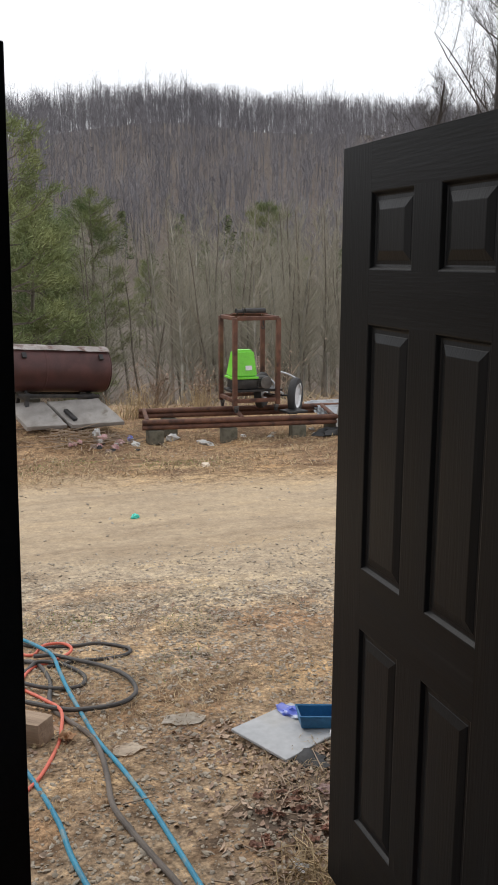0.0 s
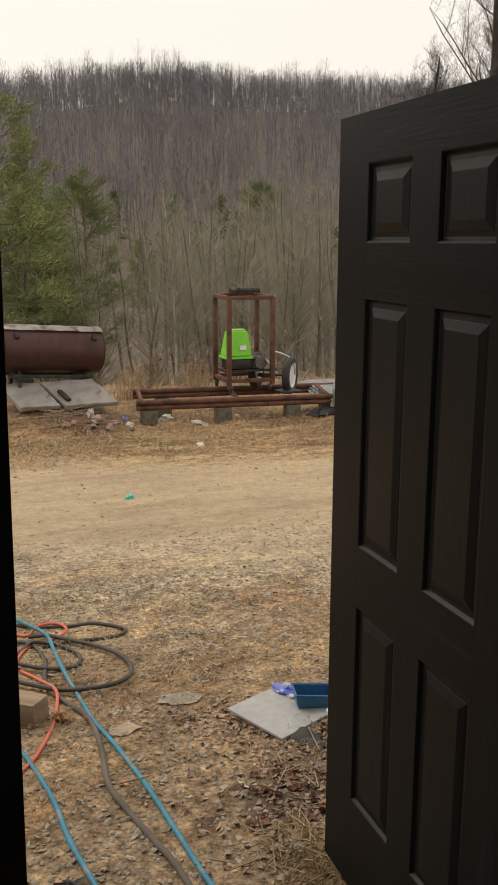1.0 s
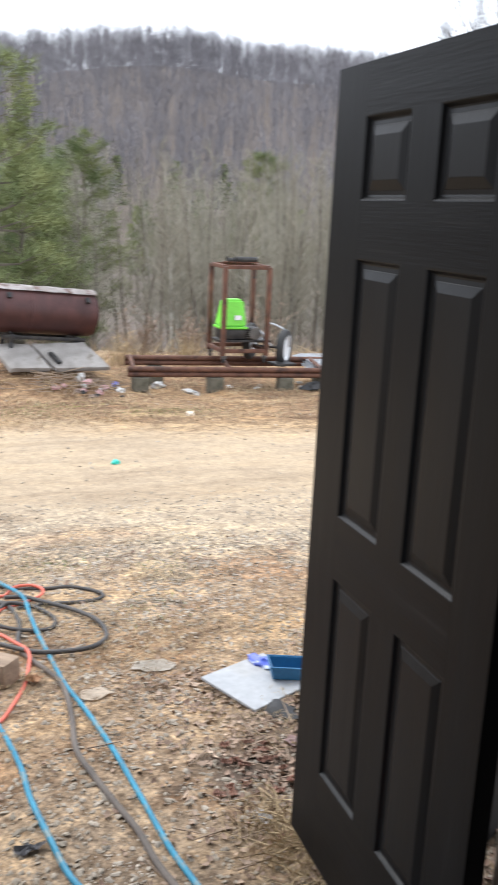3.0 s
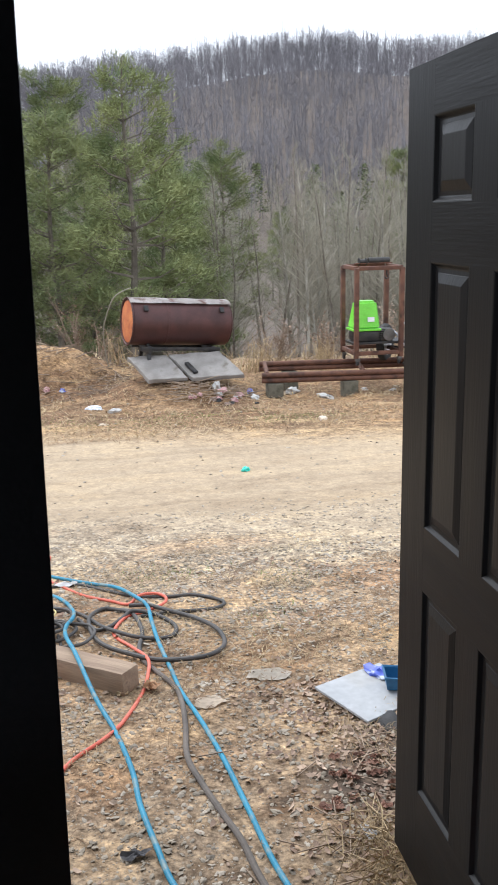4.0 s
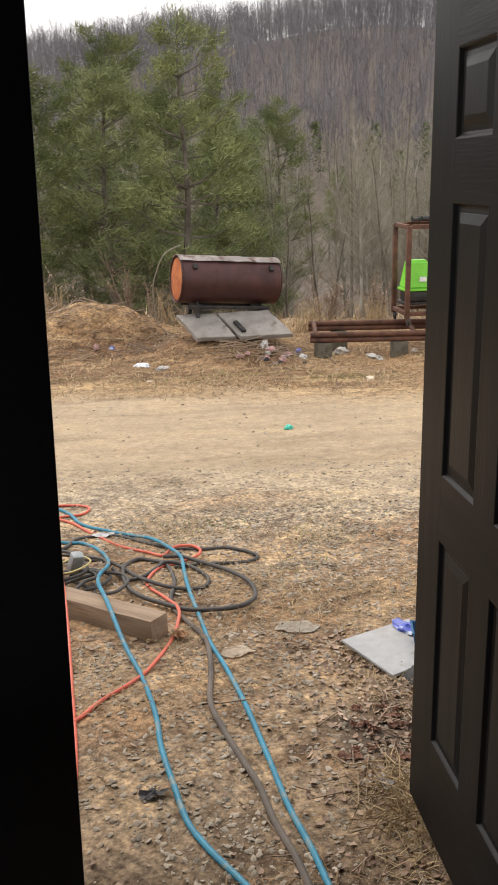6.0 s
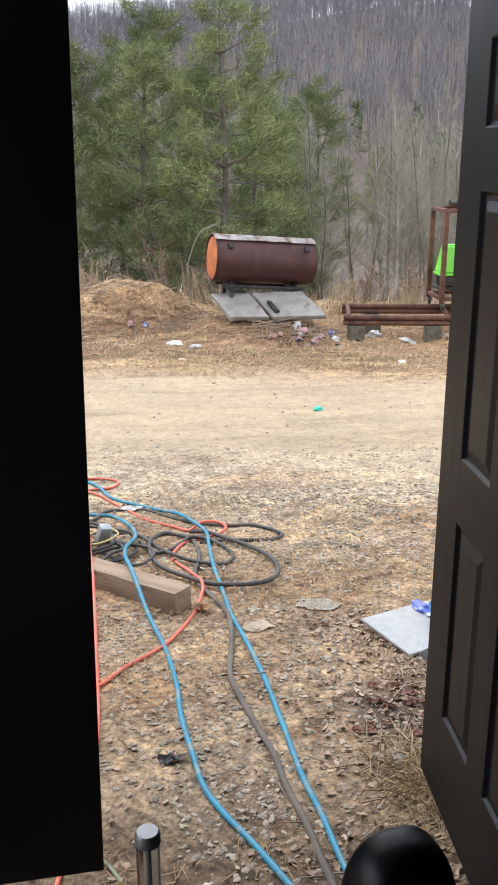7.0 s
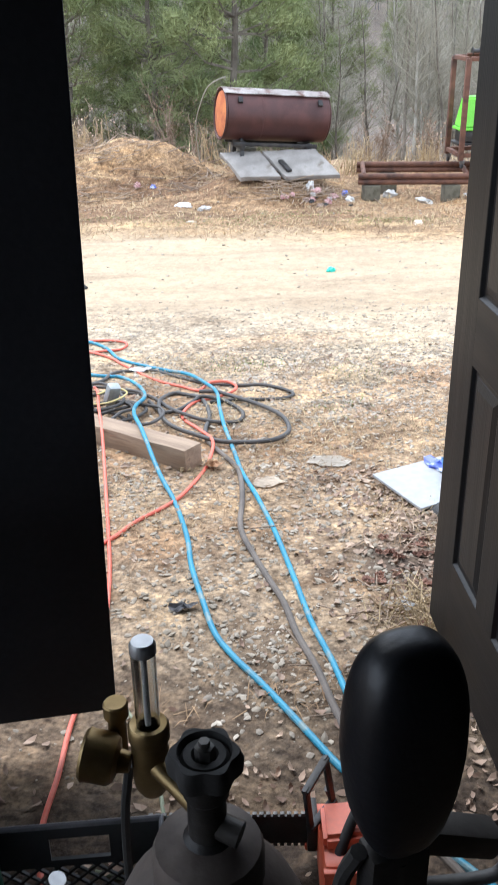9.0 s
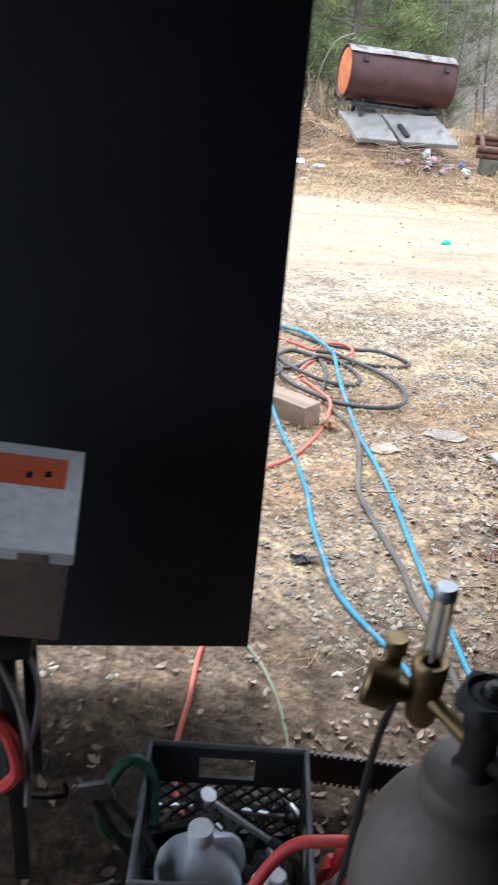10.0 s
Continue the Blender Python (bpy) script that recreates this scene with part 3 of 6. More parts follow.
def pine_tree(seed, height, r, bare=0.22, lop=0.0):
    """Open-crowned pine: crooked trunk, rising boughs that fork, needles in soft brushes at the ends."""
    rng = random.Random(seed)
    V, F, N, M = [], [], [], []
    spine = [Vector((0, 0, -0.3))]
    for k in range(1, 9):
        spine.append(Vector((0.05 * math.sin(k * 1.3 + seed), 0.05 * math.cos(k * 0.9 + seed), height * k / 8)))
    for k in range(8):
        add_tube(V, F, spine[k], spine[k + 1], r * (1 - k / 8) + 0.012, r * (1 - (k + 1) / 8) + 0.010, 7)

    def on_trunk(z):
        k = min(int(z / height * 8), 7)
        return spine[k].lerp(spine[k + 1], z / height * 8 - k)

    def tuft(c, size, out):
        for _ in range(34):
            a = Vector((rng.gauss(0, 1), rng.gauss(0, 1), rng.gauss(0.45, 0.8))) + out * 0.7
            a = a.normalized() * size * rng.uniform(0.45, 0.9)
            b = a.orthogonal().normalized() * size * 0.036
            base = c + Vector((rng.gauss(0, 1), rng.gauss(0, 1), rng.gauss(0, 0.6))) * size * 0.42
            o = len(N)
            N.extend((base - b, base + b, base + a))
            M.append((o, o + 1, o + 2))

    def bough(p0, way, ln, thick):
        mid = p0 + way * ln * 0.5 + Vector((0, 0, -0.05 * ln))
        tip = p0 + way * ln + Vector((0, 0, 0.16 * ln))
        add_tube(V, F, p0, mid, thick, thick * 0.6, 4)
        add_tube(V, F, mid, tip, thick * 0.6, 0.004, 4)
        for f in [0.42 + 0.58 * q / max(2, int(ln / 0.2)) for q in range(max(2, int(ln / 0.2)) + 1)]:
            c = mid.lerp(tip, f * 2 - 1) if f > 0.5 else p0.lerp(mid, f * 2)
            side = Vector((-way.y, way.x, 0)) * rng.choice((-1, 1))
            reach = ln * (1.15 - f) * rng.uniform(0.3, 0.75)
            e = c + (side + way * 0.6 + Vector((0, 0, rng.uniform(-0.05, 0.45)))) * reach
            add_tube(V, F, c, e, 0.008, 0.003, 3)
            tuft(e, rng.uniform(0.2, 0.32), way)
            if rng.random() < 0.7:
                tuft(c.lerp(e, 0.5), rng.uniform(0.18, 0.28), way)
        tuft(tip, rng.uniform(0.22, 0.34), way)

    z = height * bare
    while z < height * 0.97:
        k = (z / height - bare) / (1 - bare)
        reach = height * (0.205 * (1 - k) ** 0.75 * (0.55 + 0.45 * min(k / 0.22, 1)) + 0.03)
        spin = rng.uniform(0, 6.28)
        count = rng.randint(3, 6)
        for q in range(count):
            a = spin + 6.283 * q / count + rng.gauss(0, 0.35)
            ln = reach * rng.uniform(0.5, 1.2) * (1 + lop * math.cos(a))
            rise = rng.uniform(-0.08, 0.3) + 0.55 * k
            bough(on_trunk(z + rng.uniform(-0.1, 0.1)), Vector((math.cos(a), math.sin(a), rise)), ln, 0.026 * (1 - k) + 0.01)
        z += height * rng.uniform(0.045, 0.085)
    for _ in range(3):
        tuft(spine[-1] + Vector((rng.gauss(0, 0.06), rng.gauss(0, 0.06), rng.uniform(-0.25, 0.02))), 0.24, Vector((0, 0, 1)))
    for _ in range(9):
        a = rng.uniform(0, 6.28)
        limb(V, F, rng, on_trunk(height * rng.uniform(0.1, bare + 0.12)), Vector((math.cos(a), math.sin(a), rng.uniform(-0.2, 0.35))), height * rng.uniform(0.06, 0.15), 0.014, 1, 0.2, 2)
    ob = tagged(new("pine_tree"), "green pine with an open uneven crown of rising boughs", "tree", "pines at the yard's edge")
    child("trunk", data_of("trunk", V, F, MID_BARK), ob)
    child("needles", data_of("needles", N, M, NEEDLE), ob)
    return ob


def stand(ob, x, y, turn, size=1.0, sink=0.0):
    return pose(x, y, ground_z(x, y) - sink, 0, 0, turn) @ Matrix.Scale(size, 4)


def plant(makers, spots):
    used = {}
    for n, (k, x, y, size) in enumerate(spots):
        m = stand(None, x, y, (n * 137) % 360, size)
        if k not in used:
            used[k] = makers[k]
            used[k].matrix_basis = m
            used[k]["first"] = 1
        else:
            o = used[k]
            c = copy_thing(o, Matrix())
            c.matrix_basis = m


pines = [pine_tree(11, 7.0, 0.07, 0.2, 0.25), pine_tree(12, 7.6, 0.07, 0.24, -0.3), pine_tree(13, 6.4, 0.06, 0.3, 0.1), pine_tree(14, 8.2, 0.07, 0.4, 0.2)]
plant(pines, [(0, -1.15, 20.8, 0.97), (1, 0.62, 20.2, 1.0), (2, -2.95, 20.6, 1.05), (2, -0.3, 22.5, 0.92), (1, -1.9, 24.0, 1.06), (0, 1.7, 23.4, 0.98), (2, 2.3, 25.8, 1.1), (3, 4.1, 28.5, 1.06),
              (1, 3.0, 30.0, 1.15), (3, -1.0, 34.5, 1.42), (0, 0.8, 33.0, 1.35), (3, -4.6, 26.0, 1.15), (0, -5.6, 21.5, 1.1), (1, -7.0, 29.0, 1.3), (3, -9.5, 33.0, 1.3), (0, 21.0, 58.0, 1.5), (2, 22.6, 60.0, 1.3),
              (1, 14.5, 42.0, 0.8), (2, 13.5, 62.0, 1.0), (2, 27.0, 66.0, 1.0)])

rng = random.Random(5)
bares = [bare_tree(21, 9.5, 0.045, MID_BARK, TWIG, "slim bare brown tree without leaves", 0.2, 26), bare_tree(22, 10.5, 0.055, BARK, TWIG, "tall bare grey tree without leaves", 0.2, 26),
         bare_tree(23, 8.0, 0.035, MID_BARK, TWIG, "young bare tree with thin brown branches", 0.12, 26), bare_tree(24, 11.5, 0.06, MID_BARK, TWIG, "brown-trunked bare tree without leaves", 0.3, 26),
         bare_tree(25, 6.5, 0.035, BARK, TWIG, "small bare tree with pale twigs", 0.1, 26)]
spots = []
for n in range(230):
    y = 16.5 + 52 * rng.random() ** 1.5
    x = rng.uniform(-0.32, 0.72) * (y + 2) - 1
    if y < 22 and x < 3.5:
        x = rng.uniform(3.5, 14)
    tall = 1.7 + (y + 1.3) * rng.uniform(-0.01, 0.075) - ground_z(x, y)
    spots.append((n % 5, x, y, tall / (9.5, 10.5, 8.0, 11.5, 6.5)[n % 5]))
plant(bares, spots)

big = bare_tree(31, 9.5, 0.19, DARK_BARK, DARK_BARK, "large dark bare tree with crooked forking limbs", 0.3, 34, 1.05, 0, 4)
big["group"] = ""
big.matrix_basis = stand(None, 10.0, 15.0, 40)
small = bare_tree(32, 6.4, 0.1, DARK_BARK, DARK_BARK, "leaning dark bare tree beside a larger one", 0.3, 26, 1.1, 0, 4)
small["group"] = ""
small.matrix_basis = stand(None, 8.3, 15.4, 200)


def far_woods():
    """The bare forest on the far slope and along the ridge, too many to count."""
    r, V, F = random.Random(8), [], []
    for n in range(8000):
        top_row = n < 700
        crest = 700 <= n < 2100
        y = r.uniform(212, 250) if top_row else r.uniform(231, 247) if crest else 80 + 165 * r.random() ** 0.65
        x = r.uniform(-0.36, 0.85) * y
        if top_row and noise.noise(Vector((x * 0.06, y * 0.02, 3))) < -0.25:
            continue
        z = ground_z(x, y)
        h = r.uniform(8, 14) if top_row else r.uniform(3, 6.5) if crest else r.uniform(6, 11)
        p0 = Vector((x, y, z - 0.3))
        top = p0 + Vector((r.gauss(0, 0.6), r.gauss(0, 0.6), h * 0.93))
        add_tube(V, F, p0, top, 0.04, 0.015, 3)
        wide = h * r.uniform(0.2, 0.32)
        for _ in range(13):
            f = 0.25 + 0.6 * r.random() ** 0.8
            b = p0.lerp(top, f)
            a, ln = r.uniform(0, 6.28), wide * r.uniform(0.5, 1) * (1.15 - 0.7 * f)
            e = b + Vector((math.cos(a) * ln, math.sin(a) * ln, (h - h * f) * r.uniform(0.45, 1.0)))
            o = len(V)
            s = Vector((math.sin(a), -math.cos(a), 0)) * 0.03
            V.extend((b - s, b + s, e))
            F.append((o, o + 1, o + 2))
            for _ in range(5):
                g = b.lerp(e, r.uniform(0.35, 1))
                t = g + Vector((r.gauss(0, 0.7), r.gauss(0, 0.7), r.uniform(0.0, 1.0)))
                o = len(V)
                V.extend((g - s * 0.7, g + s * 0.7, t))
                F.append((o, o + 1, o + 2))
    stuff_mesh("far_woods", V, F, HAZY_WOOD, "bare winter forest covering the ridge, haze put into its grey-violet colour", "forest")
    V, F = [], []
    for n in range(50):
        y = r.uniform(62, 112)
        x = r.uniform(-0.36, 0.6) * y
        p0, h = Vector((x, y, ground_z(x, y))), r.uniform(4.5, 8)
        for _ in range(520):
            f = r.uniform(0.25, 1)
            a, ln = r.uniform(0, 6.28), h * 0.36 * (1.1 - f)
            c = p0 + Vector((math.cos(a) * ln * r.random(), math.sin(a) * ln * r.random(), h * f))
            o = len(V)
            V.extend((c, c + Vector((r.gauss(0, 0.22), r.gauss(0, 0.22), 0.14)), c + Vector((r.gauss(0, 0.22), r.gauss(0, 0.22), -0.08))))
            F.append((o, o + 1, o + 2))
    stuff_mesh("far_pines", V, F, FAR_NEEDLE, "scattered dull green pines among far bare woods", "forest")


far_woods()


def undergrowth():
    """Bare brush, saplings and dry weeds below the edge of the yard."""
    r, V, F = random.Random(9), [], []
    for n in range(900):
        y = 13.6 + 15 * r.random() ** 1.6
        x = r.uniform(-0.42, 0.8) * (y + 1.5) - 0.8
        q = Vector((x, y, ground_z(x, y) - 0.05))
        h = r.uniform(0.22, 0.7) * (1 + 1.8 * smooth(14, 22, y))
        for _ in range(3):
            limb(V, F, r, q + Vector((r.gauss(0, 0.1), r.gauss(0, 0.1), 0)), Vector((r.gauss(0, 0.6), r.gauss(0, 0.6), 1)), h * r.uniform(0.6, 1.1), 0.009, 2, 0.1, 3)
    stuff_mesh("brush", V, F, SCRUB, "tangled dry brown brush below the yard's edge", "brush")
    V, F = [], []
    for n in range(2600):
        y = 12.3 + 12 * r.random() ** 1.6
        x = r.uniform(-0.42, 0.8) * (y + 1.5) - 0.8
        z = ground_z(x, y)
        h = r.uniform(0.06, 0.22)
        o = len(V)
        V.extend(((x - 0.012, y, z), (x + 0.012, y, z), (x + r.gauss(0, 0.2), y + r.gauss(0, 0.2), z + h)))
        F.append((o, o + 1, o + 2))
    stuff_mesh("dry_weeds", V, F, STRAW, "dry tan weeds standing along the bank", "weeds")


undergrowth()


def leafy_shrub(x, y, h, seed):
    """Low bush that still holds curled tan leaves."""
    rr, V, F, L, G = random.Random(seed), [], [], [], []
    for _ in range(7):
        limb(V, F, rr, Vector((rr.gauss(0, 0.05), rr.gauss(0, 0.05), 0)), Vector((rr.gauss(0, 0.45), rr.gauss(0, 0.45), 1)), h * rr.uniform(0.6, 1), 0.009, 1, 0.15, 3)
    for _ in range(260):
        c = rr.choice(V) + Vector((rr.gauss(0, 0.02), rr.gauss(0, 0.02), rr.gauss(0, 0.02)))
        if c.z < h * 0.25:
            continue
        a = Vector((rr.gauss(0, 1), rr.gauss(0, 1), rr.gauss(-0.4, 0.7))).normalized() * rr.uniform(0.02, 0.04)
        b = a.orthogonal().normalized() * a.length * 0.45
        q = len(L)
        L.extend((c, c + a * 0.5 + b, c + a, c + a * 0.5 - b))
        G.append((q, q + 1, q + 2, q + 3))
    ob = tagged(new("shrub"), "low bare shrub holding curled tan leaves", "shrub", "shrubs along the bank")
    child("stem", data_of("stem", V, F, SCRUB), ob)
    child("foliage", data_of("foliage", L, G, LITTER), ob)
    ob.matrix_basis = stand(None, x, y, seed * 40)


for n, (x, y, h) in enumerate(((-0.75, 12.5, 0.95), (-0.45, 12.9, 0.8), (3.1, 12.6, 0.7), (2.4, 13.0, 0.8), (4.4, 12.8, 0.9), (-2.0, 13.2, 0.8))):
    leafy_shrub(x, y, h, 50 + n)


def tall_weeds():
    """Pale dry stalks in loose clumps behind the spoil bank."""
    rr, V, F = random.Random(61), [], []
    for cx, cy, k in ((-2.35, 12.6, 60), (-1.95, 12.7, 40), (-2.9, 12.5, 60), (-0.1, 12.2, 25), (1.9, 12.3, 45), (2.9, 12.2, 45), (3.9, 12.2, 40)):
        for _ in range(k):
            x, y = rr.gauss(cx, 0.16), rr.gauss(cy, 0.12)
            p = Vector((x, y, ground_z(x, y) - 0.02))
            e = p + Vector((rr.gauss(0, 0.09), rr.gauss(0, 0.09), rr.uniform(0.2, 0.55)))
            add_tube(V, F, p, e, 0.005, 0.002, 3)
            for _ in range(3):
                c = p.lerp(e, rr.uniform(0.5, 1))
                add_tube(V, F, c, c + Vector((rr.gauss(0, 0.06), rr.gauss(0, 0.06), rr.uniform(0.02, 0.1))), 0.003, 0.001, 3)
    stuff_mesh("tall_weeds", V, F, STRAW, "pale dry weed stalks standing behind the bank", "weeds")


tall_weeds()


# ---- yard ----
def ring_of(r, h, m):
    """The raised rim round the tank's end."""
    return sweep([m @ Vector((r * math.cos(a), r * math.sin(a), -h - 0.012)) for a in (k * math.pi / 20 for k in range(40))], 0.013, 6, closed=True)


def oil_tank():
    ob = thing("steel_tank", "rusty brown steel tank with an orange end on a cradle", "tank", at=pose(0.54, 10.75, 0.37, 0, 4.4, 12))
    X = Matrix.Rotation(radians(90), 4, "Y")
    r, h = 0.30, 0.66
    part("shell", lathe([(r - 0.006, -h), (r, -h + 0.008), (r, -0.22), (r + 0.004, -0.215), (r + 0.004, -0.2), (r, -0.195), (r, h - 0.008), (r - 0.006, h)], 40, m=X), TANK, ob)
    part("end_cap", lathe([(r - 0.03, -h - 0.002), (r - 0.034, -h - 0.012), (r * 0.8, -h - 0.016), (r * 0.4, -h - 0.024), (0.01, -h - 0.026)], 40, m=X), TANK_END, ob, "orange rusted end disc")
    part("end_cap", lathe([(r - 0.02, h + 0.002), (r - 0.012, h + 0.02), (r * 0.8, h + 0.045), (r * 0.4, h + 0.07), (0.01, h + 0.075)], 40, m=X), TANK, ob)
    part("end_ring", ring_of(r, h, X), TANK, ob)
    bm = bmesh.new()
    rows = []
    for i in range(25):
        x = -h - 0.03 + i * (2 * h + 0.05) / 24
        rows.append([bm.verts.new((x, y, r + 0.012 - 1.3 * y * y + 0.008 * noise.noise(Vector((x * 5, y * 8, 0))))) for y in (-0.2, -0.13, -0.06, 0, 0.06, 0.13, 0.19)])
    for A, B in zip(rows, rows[1:]):
        for k in range(6):
            bm.faces.new((A[k], B[k], B[k + 1], A[k + 1]))
    bmesh.ops.solidify(bm, geom=bm.faces[:], thickness=0.006)
    part("lid_sheet", bm, TANK_TOP, ob, "pale bent sheet-metal lid")
    for x in (-0.5, 0.53):
        part("hinge_tab", box((0.055, 0.03, 0.075), (x, -0.255, 0.19), 0.004, turn=Matrix.Rotation(radians(-35), 4, "X")), BLACK_METAL, ob)
        part("saddle", box((0.06, 0.44, 0.1), (x * 0.85, 0, -r - 0.045), 0.006), BLACK_METAL, ob)
        for y in (-0.2, 0.2):
            part("leg", box((0.05, 0.05, 0.26), (x * 0.85, y, -r - 0.2), 0.005, turn=Matrix.Rotation(radians(14 if y > 0 else -14), 4, "X")), BLACK_METAL, ob)
    part("cradle_rail", box((1.1, 0.045, 0.045), (0, -0.2, -r - 0.03), 0.004), BLACK_METAL, ob)
    part("cradle_rail", box((1.1, 0.045, 0.045), (0, 0.2, -r - 0.03), 0.004), BLACK_METAL, ob)
    part("drain", sweep([(-0.42, -0.1, -r + 0.04), (-0.42, -0.14, -r - 0.06)], 0.025, 10), BLACK_METAL, ob)


oil_tank()


def slabs():
    """Broken concrete slabs tipped towards the yard."""
    tilt = Matrix.Rotation(radians(24), 4, "X")
    for x, y, w, d, t in ((0.20, 10.30, 0.50, 0.56, 3), (0.83, 10.32, 0.68, 0.58, 6)):
        bm = box((w, d, 0.06), bevel=0.008)
        bmesh.ops.subdivide_edges(bm, edges=[e for e in bm.edges if e.calc_length() > 0.2], cuts=6, use_grid_fill=True)
        for v in bm.verts:
            v.co.x -= 0.34 * v.co.y
            v.co += Vector((noise.noise(v.co * 7), noise.noise(v.co * 7 + Vector((5, 0, 0))), 0.4 * noise.noise(v.co * 9))) * 0.022
        thing("concrete_slab", "broken grey concrete slab tipped in front of the tank", "slab", "broken slabs", bm=bm, material=CONCRETE, at=pose(x + 0.02, y, -0.165, 0, 0, t) @ tilt)
    for x, s in ((0.14, 0.22), (1.1, 0.24)):
        bm = box((s, 0.26, 0.3), bevel=0.02)
        thing("concrete_block", "rough grey concrete block under the tank cradle", "block", "blocks under the tank", bm=bm, material=DARK_CONCRETE, at=pose(x * 0.8 + 0.1, 10.86, -0.16, 0, 0, 8))
    bm = box((0.06, 0.24, 0.035), bevel=0.006)
    thing("angle_iron", "short black piece of iron on the slab", "scrap", bm=bm, material=BLACK_METAL, at=pose(0.64, 10.19, -0.155, 24, 0, 26))


slabs()


def pipe_frame():
    """A long low frame of rusty pipe on blocks."""
    ob = thing("pipe_frame", "long low frame of rusty steel pipes lying on blocks", "frame")
    a, b, c, d = Vector((1.50, 9.90, -0.255)), Vector((4.75, 9.55, -0.265)), Vector((1.60, 10.55, -0.215)), Vector((4.85, 10.2, -0.22))
    low = Vector((0, 0.01, -0.068))
    for p, q in ((a, b), (a + low, b + low), (c, d), (c + low, d + low)):
        part("pipe", sweep([p.lerp(q, k / 10) for k in range(11)], 0.034, 14), RUST, ob)
    for f in (0.02, 0.40, 0.78):
        part("cross_pipe", sweep([a.lerp(b, f) + Vector((0, 0, 0.012)), c.lerp(d, f) + Vector((0, 0, 0.012))], 0.03, 12), RUST, ob, "pale worn cross pipe" if f < 0.5 else "")
    for x, y in ((1.66, 9.9), (2.62, 9.8), (3.55, 9.7), (2.0, 10.5), (4.3, 10.25)):
        z = ground_z(x, y)
        top = -0.36 if y < 10 else -0.32
        bm = box((0.2, 0.15, top - z + 0.03), bevel=0.018)
        thing("concrete_block", "grey concrete block supporting the pipe frame", "block", "blocks under the pipes", bm=bm, material=DARK_CONCRETE, at=pose(x, y, (top + z - 0.03) / 2, 0, 0, (x * 50) % 17 - 8))


pipe_frame()


def hoist_cage():
    """Upright cage of welded square tube with a winch, standing on casters on the pipes."""
    ob = thing("hoist_cage", "upright rusty steel tube cage with a winch on top", "cage", at=pose(2.74, 9.9, 0, 0, 0, 0))
    W, D, z0, z1 = 0.60, 0.60, -0.10, 1.04

    def bar(p, q, s=0.058):
        p, q = Vector(p), Vector(q)
        m = (q - p).to_track_quat("Z", "X").to_matrix().to_4x4()
        part("tube", box((s, s, (q - p).length), (p + q) / 2, 0.006, turn=m), RUST, ob)

    for x in (0, W):
        for y in (0, D):
            bar((x, y, z0), (x, y, z1))
    for z in (z1 - 0.005, z0 + 0.06):
        bar((0.03, 0, z), (W - 0.03, 0, z), 0.05)
        bar((0.03, D, z), (W - 0.03, D, z), 0.05)
        bar((0, 0.03, z), (0, D - 0.03, z), 0.05)
        bar((W, 0.03, z), (W, D - 0.03, z), 0.05)
    winch = part("winch", sweep([(0.33, 0.56, z1 + 0.06), (0.62, 0.56, z1 + 0.06)], 0.04, 14), BLACK_METAL, ob, "black winch motor")
    part("drum", lathe([(0.05, 0), (0.05, 0.01), (0.03, 0.015), (0.03, 0.09), (0.05, 0.095), (0.05, 0.105)], 14, m=Matrix.Translation((0.2, 0.56, z1 + 0.05)) @ Matrix.Rotation(radians(90), 4, "Y")), BLACK_METAL, winch)
    part("bracket", box((0.5, 0.08, 0.012), (0.4, 0.56, z1 + 0.028)), RUST, winch)
    part("hook", sweep(spline([(0.5, 0.3, z1 - 0.04), (0.5, 0.3, z1 - 0.1), (0.52, 0.3, z1 - 0.14), (0.49, 0.3, z1 - 0.16), (0.47, 0.3, z1 - 0.13)], 4), 0.009, 8), BLACK_METAL, ob)
    for x in (0.02, W - 0.02):
        for y in (0, D):
            cst = part("caster", box((0.05, 0.06, 0.04), (x, y, z0 - 0.02), 0.004), HINGE, ob)
            part("wheel", lathe([(0.02, -0.015), (0.036, -0.013), (0.036, 0.013), (0.02, 0.015)], 16, m=Matrix.Translation((x, y + 0.01, z0 - 0.06)) @ Matrix.Rotation(radians(90), 4, "Y")), RUBBER, cst)


hoist_cage()


